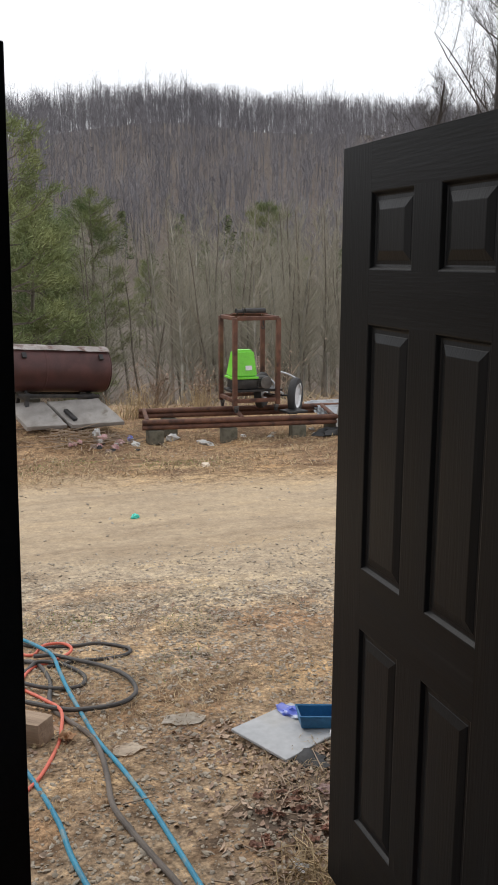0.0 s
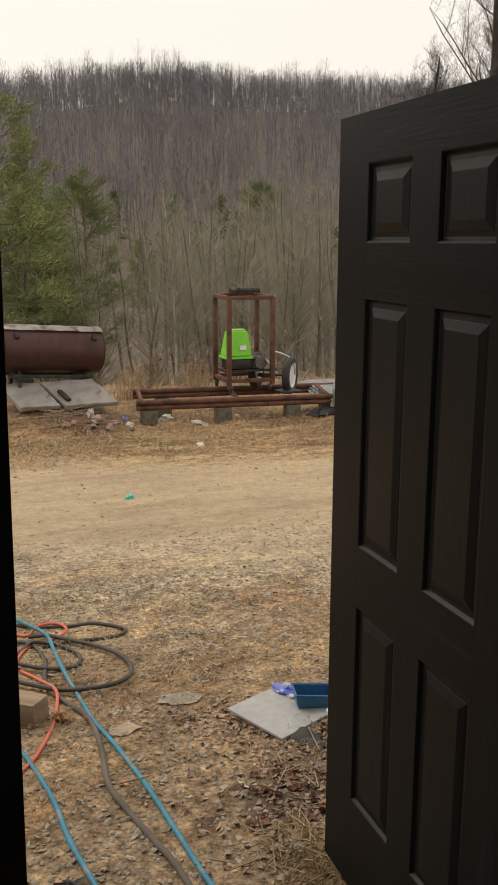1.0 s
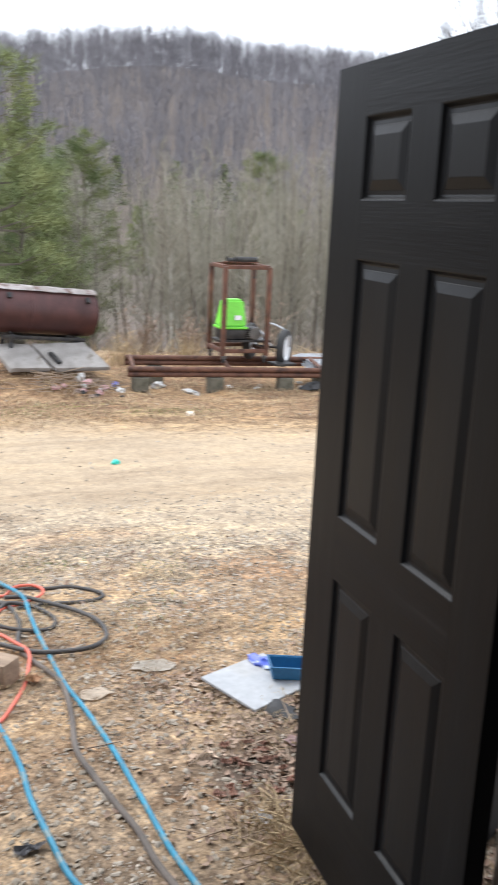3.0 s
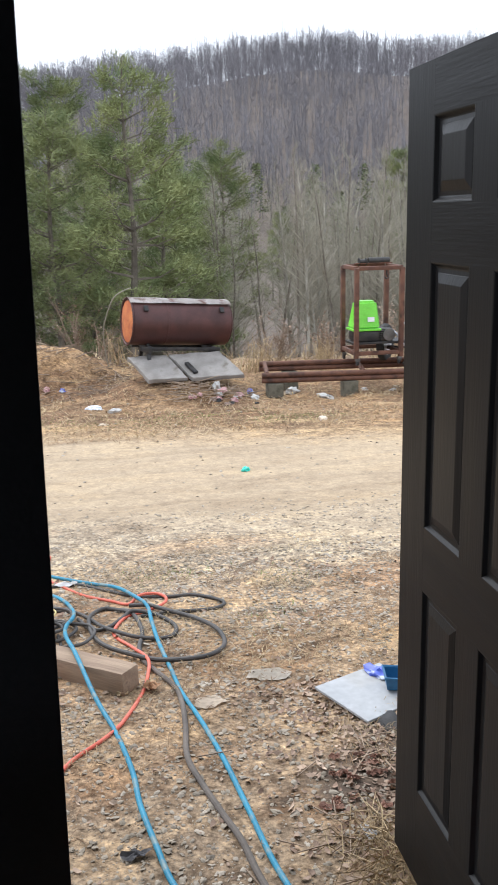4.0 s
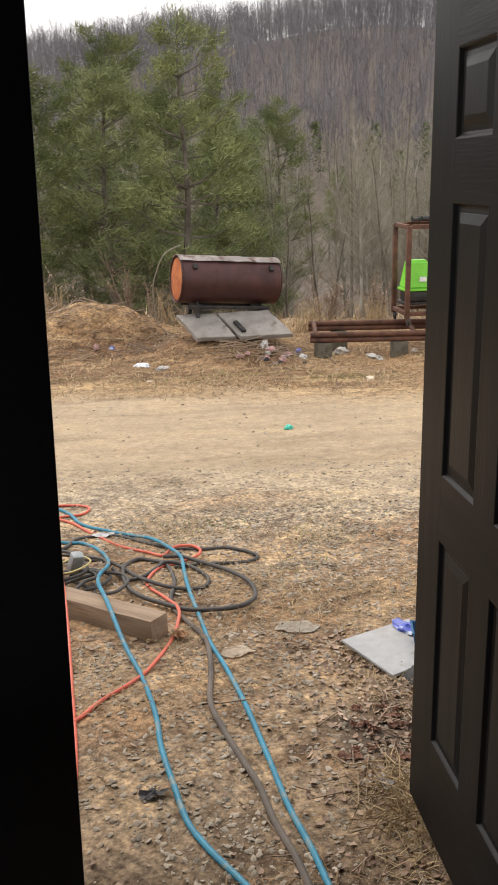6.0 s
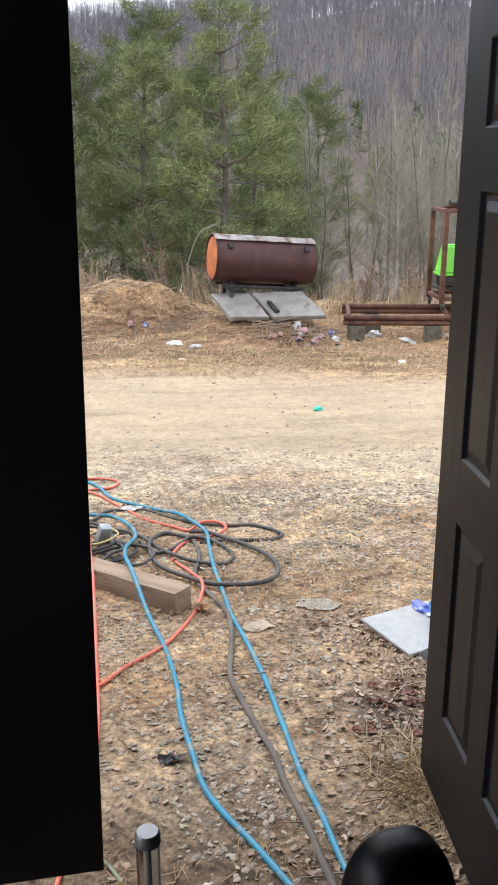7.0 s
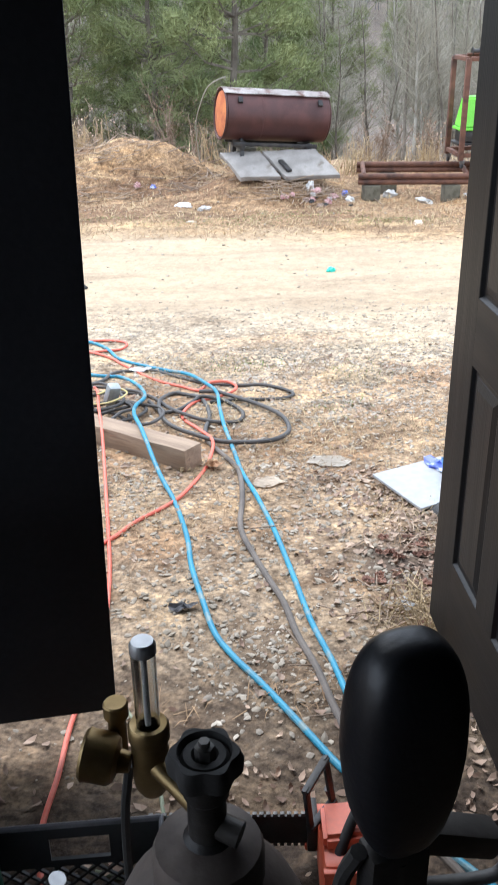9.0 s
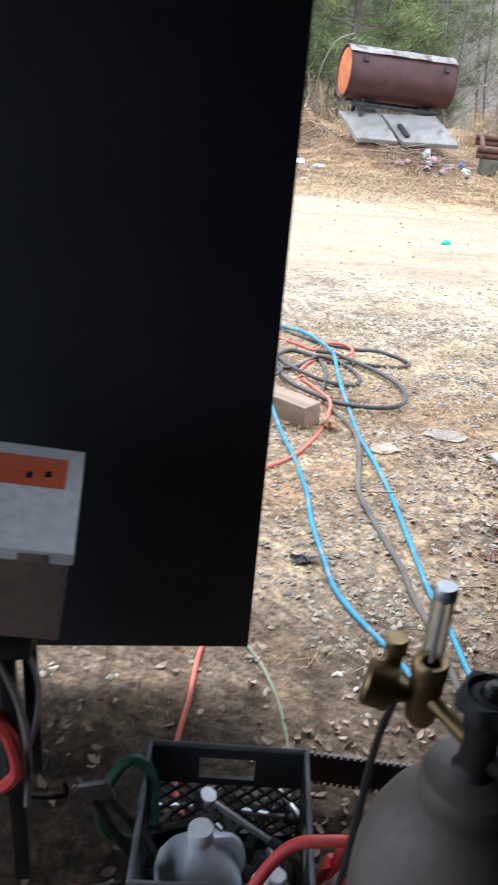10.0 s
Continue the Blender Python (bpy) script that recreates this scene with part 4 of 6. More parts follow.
def machine():
    """Small green-hooded engine cart with two spoked-look wheels inside the cage."""
    ob = thing("engine_cart", "small engine cart with a lime green hood and white-rimmed wheels", "machine")
    bm = box((0.36, 0.30, 0.36), (2.92, 10.16, 0.43), 0.0)
    for v in bm.verts:
        if v.co.z > 0.5:
            v.co.x = 2.93 + (v.co.x - 2.92) * 0.72
            v.co.y = 10.16 + (v.co.y - 10.16) * 0.7
    bmesh.ops.bevel(bm, geom=bm.edges[:], offset=0.028, segments=3, affect="EDGES")
    hood = part("hood", bm, GREEN_PLASTIC, ob, "lime green plastic hood")
    part("sticker", box((0.09, 0.004, 0.06), (2.97, 10.008, 0.38), turn=Matrix.Rotation(radians(-8), 4, "X")), WHITE, hood, "pale worn sticker")
    part("rim", box((0.38, 0.32, 0.03), (2.92, 10.16, 0.245), 0.008), GREEN_PLASTIC, hood)
    part("engine_base", box((0.36, 0.28, 0.13), (2.94, 10.16, 0.16), 0.02), BLACK_METAL, ob)
    eng = part("engine", box((0.17, 0.2, 0.17), (3.19, 10.1, 0.17), 0.03), BLACK_METAL, ob, "black engine block with pale fittings")
    for k in range(5):
        part("fin", box((0.19, 0.22, 0.008), (3.19, 10.1, 0.12 + k * 0.028), 0.002), HINGE, eng)
    part("pulley", lathe([(0.02, 0), (0.075, 0.004), (0.08, 0.012), (0.08, 0.03), (0.02, 0.034)], 20, m=Matrix.Translation((3.2, 9.98, 0.18)) @ Matrix.Rotation(radians(90), 4, "X")), HINGE, eng)
    part("exhaust", sweep(spline([(3.28, 10.05, 0.22), (3.33, 10.0, 0.16), (3.36, 9.98, 0.08), (3.45, 9.98, 0.02)], 4), 0.016, 8), GALV, eng)
    part("deck", box((0.72, 0.34, 0.03), (3.08, 10.15, 0.075), 0.004), BLACK_METAL, ob)
    part("axle", sweep([(3.30, 10.28, -0.02), (3.68, 10.05, -0.03)], 0.014, 8), BLACK_METAL, ob)
    for x, y, z in ((3.66, 10.06, -0.03), (3.30, 10.40, 0.02)):
        m = Matrix.Translation((x, y, z)) @ Matrix.Rotation(radians(-38), 4, "Z") @ Matrix.Rotation(radians(90), 4, "Y")
        tyre = part("tyre", lathe([(0.16, -0.04), (0.2, -0.052), (0.235, -0.045), (0.25, -0.02), (0.25, 0.02), (0.235, 0.045), (0.2, 0.052), (0.16, 0.04), (0.16, -0.04)], 40, m=m), RUBBER, ob, "black rubber tyre")
        part("rim", lathe([(0.02, -0.05), (0.06, -0.045), (0.07, -0.02), (0.13, -0.012), (0.158, -0.042), (0.166, -0.044), (0.166, 0.042), (0.13, 0.02), (0.02, 0.03)], 32, m=m), WHITE, tyre, "white steel wheel rim")
        part("hub", lathe([(0.024, -0.075), (0.024, -0.04)], 14, m=m), BLACK_METAL, tyre)
        for k in range(5):
            part("slot", lathe([(0.018, -0.0145), (0.016, -0.0155)], 10, m=m @ Matrix.Rotation(k * 1.2566, 4, "Z") @ Matrix.Translation((0.1, 0, 0))), BLACK_METAL, tyre)
    part("push_handle", sweep(spline([(3.42, 10.2, 0.30), (3.55, 10.15, 0.27), (3.68, 10.1, 0.20), (3.74, 10.08, 0.1), (3.74, 10.08, -0.02)], 5), 0.014, 8), GALV, ob, "bare steel handle")
    part("foot_plate", box((0.3, 0.25, 0.03), (3.55, 9.85, -0.2), 0.004, turn=Matrix.Rotation(radians(12), 4, "Z")), BLACK_METAL, ob)


machine()


def sheet_stack():
    for k in range(3):
        bm = bmesh.new()
        rows = []
        for i in range(57):
            y = -0.4 + i * 0.8 / 56
            rows.append([bm.verts.new((x, y, 0.009 * math.cos(i * 2 * math.pi / 11))) for x in (-0.75, -0.25, 0.25, 0.75)])
        for A, B in zip(rows, rows[1:]):
            for j in range(3):
                bm.faces.new((A[j], A[j + 1], B[j + 1], B[j]))
        bmesh.ops.solidify(bm, geom=bm.faces[:], thickness=0.003)
        thing("corrugated_sheet", "corrugated galvanised roofing sheet lying on the pipes", "sheet", "roofing sheets", bm=bm, material=GALV, at=pose(4.74 + 0.03 * k, 10.2 - 0.05 * k, -0.262 + 0.02 * k, 5, 0, -6 + k))


sheet_stack()


def meter_box():
    ob = thing("utility_box", "small grey-green utility box hung on the pipe end", "box", at=pose(4.17, 9.55, -0.27, 0, 0, -6))
    part("case", box((0.16, 0.09, 0.22), bevel=0.01), mat("grey_green_paint", (0.16, 0.22, 0.17), (0.22, 0.28, 0.22), 8, 0.5), ob)
    part("lid", box((0.13, 0.015, 0.19), (0, -0.05, 0), 0.004), CONCRETE, ob)
    part("dial", lathe([(0.035, 0), (0.035, 0.012), (0.028, 0.016)], 16, m=Matrix.Translation((0, -0.058, 0.03)) @ Matrix.Rotation(radians(90), 4, "X")), WHITE, ob)


meter_box()


def crumple(name, label, category, at, size, material, seed, up=0.0):
    """A crumpled scrap of film, cloth or paper."""
    bm = bmesh.new()
    bmesh.ops.create_icosphere(bm, subdivisions=3, radius=1)
    for v in bm.verts:
        n = noise.noise(v.co * 1.7 + Vector((seed, 0, 0))) + 0.5 * noise.noise(v.co * 4 + Vector((0, seed, 0)))
        v.co *= 1 + 0.55 * n
        v.co = Vector((v.co.x * size[0] * 0.8, v.co.y * size[1] * 0.8, max(v.co.z, -0.25) * size[2] * 0.8))
    x, y = at
    thing(name, label, category, "litter in the yard", bm=bm, material=material, at=pose(x, y, fine_z(x, y) + 0.2 * size[2] + up, 0, 0, seed * 57))


crumple("plastic_scrap", "teal plastic scrap on the dirt track", "litter", (0.53, 5.88), (0.055, 0.035, 0.035), TEAL, 1)
crumple("plastic_bag", "white crumpled plastic bag under the pipes", "litter", (2.28, 9.75), (0.19, 0.08, 0.05), DIRTY, 2)
crumple("plastic_bag", "small white plastic bag beside the pipes", "litter", (1.95, 10.1), (0.12, 0.09, 0.08), DIRTY, 3)
crumple("cloth_scrap", "faded pink and white cloth scraps below the slab", "litter", (0.98, 9.86), (0.09, 0.07, 0.06), PINK, 4)
crumple("cloth_scrap", "torn pale pink rag lying in straw", "litter", (1.1, 9.66), (0.08, 0.05, 0.05), PINK, 5)
crumple("wrapper", "white wrapper among the straw", "litter", (0.92, 9.95), (0.07, 0.06, 0.1), DIRTY, 6)
crumple("drink_can", "blue scrap of packaging beside the slab", "litter", (1.36, 9.98), (0.05, 0.05, 0.06), BRIGHT_BLUE, 7)
crumple("plastic_bag", "pale crumpled bag near the pipes", "litter", (1.38, 9.75), (0.1, 0.06, 0.05), DIRTY, 8)
crumple("plastic_bag", "bluish clear plastic bag on the bank", "litter", (-0.62, 9.7), (0.13, 0.08, 0.05), JUG, 9)
crumple("wrapper", "white paper wrapper on the bank", "litter", (-0.38, 9.5), (0.1, 0.06, 0.05), DIRTY, 10)
crumple("wrapper", "pale wrapper on the spoil bank", "litter", (-1.2, 10.9), (0.09, 0.05, 0.06), PINK, 11)
crumple("drink_can", "blue wrapper on the spoil bank", "litter", (-1.0, 10.9), (0.05, 0.04, 0.045), BRIGHT_BLUE, 12)
crumple("wrapper", "flat white scrap in the straw", "litter", (-0.55, 8.6), (0.07, 0.04, 0.02), PAPER, 13)
crumple("wrapper", "small pale scrap on straw", "litter", (1.8, 8.1), (0.12, 0.06, 0.03), PAPER, 14)
crumple("plastic_bottle", "white plastic container beyond the pipes", "litter", (4.12, 9.62), (0.05, 0.05, 0.42), DIRTY, 15)
crumple("dark_scrap", "dark torn sheet below the pipes", "litter", (4.0, 9.6), (0.3, 0.12, 0.1), RUBBER, 16)
crumple("red_bin", "red plastic container across the yard", "container", (6.74, 8.6), (0.13, 0.13, 0.3), RED, 17)

r = random.Random(77)
for k in range(16):
    name, label, stuff = (("wrapper", "crumpled dirty white wrapper in the debris below the slab", DIRTY), ("cloth_scrap", "torn faded pink rag in the debris below the slab", PINK),
                          ("dark_scrap", "dark torn scrap in the debris below the slab", RUBBER), ("card_scrap", "brown sodden card scrap in the debris below the slab", CARD))[k % 4]
    s = r.uniform(0.025, 0.06)
    crumple(name, label, "litter", (r.gauss(1.0, 0.22), r.gauss(9.72, 0.12)), (s * 1.4, s, s * 0.8), stuff, 100 + k)
for k in range(9):
    s = r.uniform(0.02, 0.045)
    crumple("wrapper", "small pale scrap under the pipes", "litter", (r.uniform(1.6, 4.0), r.uniform(9.9, 10.2)), (s * 1.5, s, s * 0.7), (DIRTY, WHITE, PAPER)[k % 3], 130 + k)
crumple("stone", "dark stone on the dirt track", "stone", (-1.42, 5.5), (0.035, 0.03, 0.03), RUBBER, 26)
thing("bent_sapling", "thin bare sapling bent over beside the tank", "sapling", bm=sweep(spline([(-0.38, 10.9, -0.2), (-0.42, 10.9, 0.25), (-0.34, 10.88, 0.55), (-0.25, 10.86, 0.72), (-0.12, 10.84, 0.80), (-0.03, 10.84, 0.83)], 5), 0.008, 6), material=TWIG)


# ---- hoses and things on the near ground ----
def ground_hose(name, label, category, plan, radius, material, lift=(), start=None, end=None, group="hoses and cords"):
    """A hose that lies on the ground along a plan; lift raises it where it crosses others."""
    pts = []
    for k, (x, y) in enumerate(plan):
        up = dict(lift).get(k, 0)
        pts.append((x, y, fine_z(x, y) + radius * 0.9 + up))
    pts = ([start] if start else []) + pts + ([end] if end else [])
    thing(name, label, category, group, bm=sweep(spline(pts, 7), radius, 10), material=material)


ground_hose("air_hose", "bright blue rubber air hose snaking over the dirt", "hose",
            [(-1.6, 3.55), (-1.13, 3.34), (-1.03, 3.31), (-0.94, 3.19), (-0.89, 2.97), (-0.88, 2.81), (-0.91, 2.62), (-0.91, 2.45), (-0.87, 2.26), (-0.80, 1.97), (-0.74, 1.77), (-0.71, 1.59),
             (-0.69, 1.42), (-0.68, 1.24), (-0.65, 1.04), (-0.62, 0.87), (-0.57, 0.74), (-0.50, 0.60), (-0.42, 0.43), (-0.35, 0.29), (-0.28, 0.18), (-0.2, 0.06), (-0.05, -0.15), (0.1, -0.5)], 0.0092, BLUE_HOSE,
            lift=[(4, 0.03), (5, 0.05), (6, 0.085), (7, 0.105), (8, 0.10), (9, 0.035)])
ground_hose("air_hose", "bright blue rubber air hose running to the doorway", "hose",
            [(-1.7, 4.4), (-1.2, 3.94), (-1.05, 3.65), (-0.91, 3.52), (-0.78, 3.41), (-0.66, 3.26), (-0.58, 3.07), (-0.525, 2.93), (-0.52, 2.70), (-0.51, 2.48), (-0.48, 2.23), (-0.46, 2.01), (-0.42, 1.76),
             (-0.38, 1.47), (-0.35, 1.16), (-0.33, 0.91), (-0.30, 0.68), (-0.28, 0.5), (-0.24, 0.3), (-0.2, 0.12), (0.0, -0.3), (0.15, -0.6)], 0.0092, BLUE_HOSE,
            lift=[(5, 0.02), (6, 0.025), (7, 0.025), (8, 0.03), (9, 0.025)])
ground_hose("rubber_hose", "dusty brown-black rubber hose lying on gravel", "hose",
            [(-0.59, 2.36), (-0.54, 2.22), (-0.48, 2.06), (-0.47, 1.91), (-0.48, 1.72), (-0.50, 1.50), (-0.47, 1.31), (-0.43, 1.14), (-0.40, 1.01), (-0.38, 0.84), (-0.35, 0.66), (-0.33, 0.5), (-0.29, 0.28), (-0.22, 0.1), (-0.05, -0.25), (0.1, -0.7)], 0.0105, BROWN_HOSE)
ground_hose("rubber_hose", "black rubber hose coiled in one wide oval loop", "hose",
            [(-0.59, 2.36), (-0.595, 2.48), (-0.57, 2.65), (-0.58, 2.79), (-0.61, 2.91), (-0.67, 2.97), (-0.74, 2.99), (-0.80, 2.92), (-0.81, 2.78), (-0.79, 2.63), (-0.74, 2.51), (-0.65, 2.41), (-0.53, 2.31),
             (-0.38, 2.27), (-0.28, 2.31), (-0.22, 2.41), (-0.23, 2.57), (-0.31, 2.72), (-0.43, 2.85), (-0.52, 2.95), (-0.61, 2.97)], 0.0105, DARK_HOSE,
            lift=[(k, 0.014) for k in range(8, 21)])
ground_hose("rubber_hose", "black rubber hose lying in a small inner loop", "hose",
            [(-1.5, 3.0), (-1.1, 3.04), (-0.98, 3.05), (-0.87, 2.98), (-0.80, 2.87), (-0.76, 2.79), (-0.70, 2.67), (-0.61, 2.59), (-0.50, 2.56), (-0.43, 2.59), (-0.41, 2.67), (-0.44, 2.76), (-0.51, 2.84), (-0.60, 2.88),
             (-0.65, 2.84), (-0.72, 2.75), (-0.80, 2.75), (-0.86, 2.88)], 0.0098, DARK_HOSE, lift=[(6, 0.016), (7, 0.016), (12, 0.012), (13, 0.016)])
ground_hose("rubber_hose", "black rubber hose in a flat outer loop", "hose",
            [(-1.4, 3.1), (-1.14, 3.22), (-1.07, 3.37), (-0.97, 3.42), (-0.85, 3.41), (-0.75, 3.33), (-0.57, 3.14), (-0.41, 3.07), (-0.28, 3.07), (-0.17, 2.98), (-0.14, 2.91), (-0.19, 2.86), (-0.30, 2.85), (-0.41, 2.86), (-0.56, 2.84)], 0.0092, DARK_HOSE)
ground_hose("extension_cord", "orange extension cord looped over the hoses", "cord",
            [(-1.7, 4.1), (-1.18, 3.76), (-1.01, 3.52), (-0.84, 3.26), (-0.69, 3.11), (-0.61, 3.03), (-0.55, 3.08), (-0.46, 3.09), (-0.42, 3.02), (-0.45, 2.93), (-0.55, 2.91), (-0.64, 2.84), (-0.70, 2.67), (-0.63, 2.51), (-0.57, 2.32),
             (-0.58, 2.20), (-0.62, 2.03), (-0.71, 1.81), (-0.79, 1.68), (-0.88, 1.59), (-0.96, 1.48), (-1.1, 1.35), (-1.3, 1.28)], 0.0075, ORANGE_CORD, lift=[(6, 0.02), (7, 0.015), (8, 0.015), (9, 0.02), (13, 0.0), (14, 0.022)])
ground_hose("extension_cord", "orange extension cord running along the dirt", "cord",
            [(-1.25, 3.3), (-1.13, 3.02), (-1.08, 2.6), (-1.04, 2.27), (-0.99, 1.72), (-0.952, 1.29), (-0.944, 1.0), (-0.96, 0.75), (-1.00, 0.53), (-1.01, 0.33), (-1.025, 0.15), (-1.01, 0.02), (-0.98, -0.06)], 0.007, ORANGE_CORD, lift=[(2, 0.1), (3, 0.06), (1, 0.04)])
ground_hose("extension_cord", "orange extension cord in a far loop", "cord", [(-1.6, 3.7), (-1.2, 3.80), (-1.05, 3.84), (-1.03, 3.95), (-1.2, 4.02), (-1.6, 4.0)], 0.0075, ORANGE_CORD)
ground_hose("garden_cord", "faded green cord in the shed doorway", "cord", [(-0.98, 0.72), (-0.86, 0.55), (-0.8, 0.40), (-0.77, 0.25), (-0.76, 0.1), (-0.78, 0.0), (-0.9, 0.03)], 0.005, GREEN_CORD)
r = random.Random(4)
for k in range(6):
    c = (-1.12 + r.uniform(-0.12, 0.12), 2.72 + r.uniform(-0.1, 0.12))
    rad = r.uniform(0.13, 0.26)
    loop = [(c[0] + rad * 1.2 * math.cos(a) + r.gauss(0, 0.02), c[1] + rad * math.sin(a) + r.gauss(0, 0.02)) for a in (j * 0.6 + k for j in range(12))]
    ground_hose("cable", "black cable tangled in a pile behind the beam", "cable", loop, 0.008, DARK_HOSE, lift=[(j, 0.012 * k) for j in range(12)])
ground_hose("cable", "yellow cord poking from the cable pile", "cable", [(-1.2, 2.72), (-1.08, 2.66), (-1.0, 2.7), (-0.96, 2.8), (-1.02, 2.87), (-1.1, 2.8)], 0.0045, YELLOW, lift=[(j, 0.09) for j in range(6)])


def trouble_light():
    ob = thing("cord_reel", "small grey metal plug box lying on the cable pile", "plug box", at=pose(-1.03, 2.78, fine_z(-1.03, 2.78) + 0.10, 20, 10, 25))
    part("body", box((0.06, 0.05, 0.11), bevel=0.012), mat("dull_grey_metal", (0.3, 0.33, 0.34), (0.38, 0.4, 0.41), 8, 0.5, 0.4), ob)
    part("neck", sweep([(0, 0, -0.05), (0, 0, -0.1)], 0.012, 10), RUBBER, ob)


trouble_light()


def beam():
    """Short length of weathered four-by-four."""
    a, b = Vector((-0.655, 2.08)), Vector((-1.42, 2.74))
    bm = box(((b - a).length, 0.105, 0.1), bevel=0.006)
    bmesh.ops.subdivide_edges(bm, edges=[e for e in bm.edges if e.calc_length() > 0.3], cuts=10)
    for v in bm.verts:
        v.co += Vector((0, noise.noise(v.co * 6), noise.noise(v.co * 6 + Vector((3, 1, 0))))) * 0.005
    c = (a + b) / 2
    thing("timber_beam", "weathered brown timber beam lying on the dirt", "beam", bm=bm, material=TIMBER, at=pose(c.x, c.y, ground_z(c.x, c.y) + 0.045, 0, 2.2, math.degrees(math.atan2(b.y - a.y, b.x - a.x))))


beam()


def plate_and_box():
    bm = bmesh.new()
    q = [bm.verts.new((x, y, 0)) for x, y in ((0.05, 1.87), (0.175, 1.58), (0.50, 1.73), (0.36, 2.0))]
    f = bm.faces.new(q)
    top = bmesh.ops.extrude_face_region(bm, geom=[f])["geom"]
    bmesh.ops.translate(bm, vec=(0, 0, 0.012), verts=[v for v in top if isinstance(v, bmesh.types.BMVert)])
    bmesh.ops.recalc_face_normals(bm, faces=bm.faces[:])
    bmesh.ops.bevel(bm, geom=bm.edges[:], offset=0.002, segments=1, affect="EDGES")
    z = fine_z(0.25, 1.8)
    thing("sheet_panel", "pale grey flat panel lying on wet leaves", "panel", bm=bm, material=PLATE, at=pose(0, 0, z + 0.02, 0, 0, 0))
    ob = thing("plastic_tray", "blue plastic tray tipped on the grey panel", "tray", at=pose(0.395, 1.79, z + 0.062, 0, 4, -12))
    bm = box((0.17, 0.10, 0.055), bevel=0.0)
    bmesh.ops.delete(bm, geom=[f for f in bm.faces if f.normal.z > 0.9], context="FACES_ONLY")
    for v in bm.verts:
        if v.co.z < 0:
            v.co.x *= 0.85
            v.co.y *= 0.8
    bmesh.ops.solidify(bm, geom=bm.faces[:], thickness=0.005)
    part("tub", bm, BLUE_BOX, ob)
    part("lip", sweep([(-0.086, -0.052, 0.027), (0.086, -0.052, 0.027), (0.086, 0.052, 0.027), (-0.086, 0.052, 0.027)], 0.005, 6, closed=True), BLUE_BOX, ob)
    ob = thing("paper_cup", "white paper cup lying beside the blue tray", "cup", at=pose(0.40, 1.66, z + 0.045, 70, 10, 60))
    part("cup", lathe([(0.024, 0), (0.026, 0.001), (0.035, 0.08), (0.037, 0.083), (0.033, 0.082), (0.023, 0.004)], 20), WHITE, ob)


plate_and_box()


def scrap(name, label, x, y, w, d, material, seed, h=0.012, z=0.004):
    """A torn flat scrap that follows the ground, slightly curled."""
    rr, bm = random.Random(seed), bmesh.new()
    n = 14
    rim = [1 + rr.uniform(-0.28, 0.2) for _ in range(n)]
    c = bm.verts.new((x, y, fine_z(x, y) + z + h))
    inner, outer = [], []
    for k in range(n):
        a = 2 * math.pi * k / n + seed
        for ring, f in ((inner, 0.55), (outer, 1.0)):
            px, py = x + w * f * rim[k] * math.cos(a), y + d * f * rim[k] * math.sin(a)
            ring.append(bm.verts.new((px, py, fine_z(px, py) + z + h * rr.uniform(0.2, 1))))
    for k in range(n):
        j = (k + 1) % n
        bm.faces.new((c, inner[k], inner[j]))
        bm.faces.new((inner[k], outer[k], outer[j], inner[j]))
    bmesh.ops.solidify(bm, geom=bm.faces[:], thickness=0.0015)
    return thing(name, label, "litter", "scraps on the near ground", bm=bm, material=material)


scrap("paper_scrap", "soggy flattened tan paper scrap on gravel", -0.365, 1.89, 0.07, 0.05, PAPER, 3, 0.005)
scrap("paper_scrap", "torn muddy paper scrap on straw", -0.09, 2.08, 0.085, 0.06, mat("muddy_paper", (0.5, 0.44, 0.36), (0.7, 0.65, 0.58), 14, 0.9), 5, 0.007)
scrap("paper_scrap", "curled tan wood chip beside the beam", -0.575, 2.08, 0.035, 0.04, mat("tan_chip", (0.45, 0.25, 0.13), (0.55, 0.35, 0.2), 12, 0.8), 6, 0.03)
scrap("paper_scrap", "reddish brown wet cardboard among leaves", 0.16, 1.10, 0.06, 0.04, mat("red_brown_card", (0.32, 0.15, 0.11), (0.42, 0.22, 0.16), 12, 0.8), 8, 0.02)
RED_LEAF = mat("red_brown_leaf", (0.24, 0.11, 0.075), (0.42, 0.24, 0.17), 14, 0.75, vary=0.3)
rr = random.Random(23)
for k in range(26):
    scrap("dead_leaf", "curled red-brown dead leaf on the wet dirt", rr.gauss(0.1, 0.1), rr.gauss(1.2, 0.14), rr.uniform(0.014, 0.03), rr.uniform(0.01, 0.02), RED_LEAF, 200 + k, rr.uniform(0.008, 0.018))
scrap("paper_scrap", "pale torn scrap among the leaf litter", 0.27, 1.13, 0.03, 0.028, WHITE, 9, 0.025)
scrap("paper_scrap", "thin white scrap on wet ground", -0.03, 0.95, 0.02, 0.045, WHITE, 10, 0.02)
scrap("paper_scrap", "white scrap near the door's foot", 0.22, 0.90, 0.03, 0.018, WHITE, 11, 0.02)
scrap("paper_scrap", "dark wet cloth scrap on gravel", -0.71, 1.01, 0.045, 0.025, mat("dark_cloth", (0.1, 0.1, 0.11), (0.16, 0.15, 0.15), 14, 0.8), 12, 0.02)
scrap("paper_scrap", "crumpled pale paper beside the panel", 0.34, 1.42, 0.05, 0.035, WHITE, 13, 0.04)
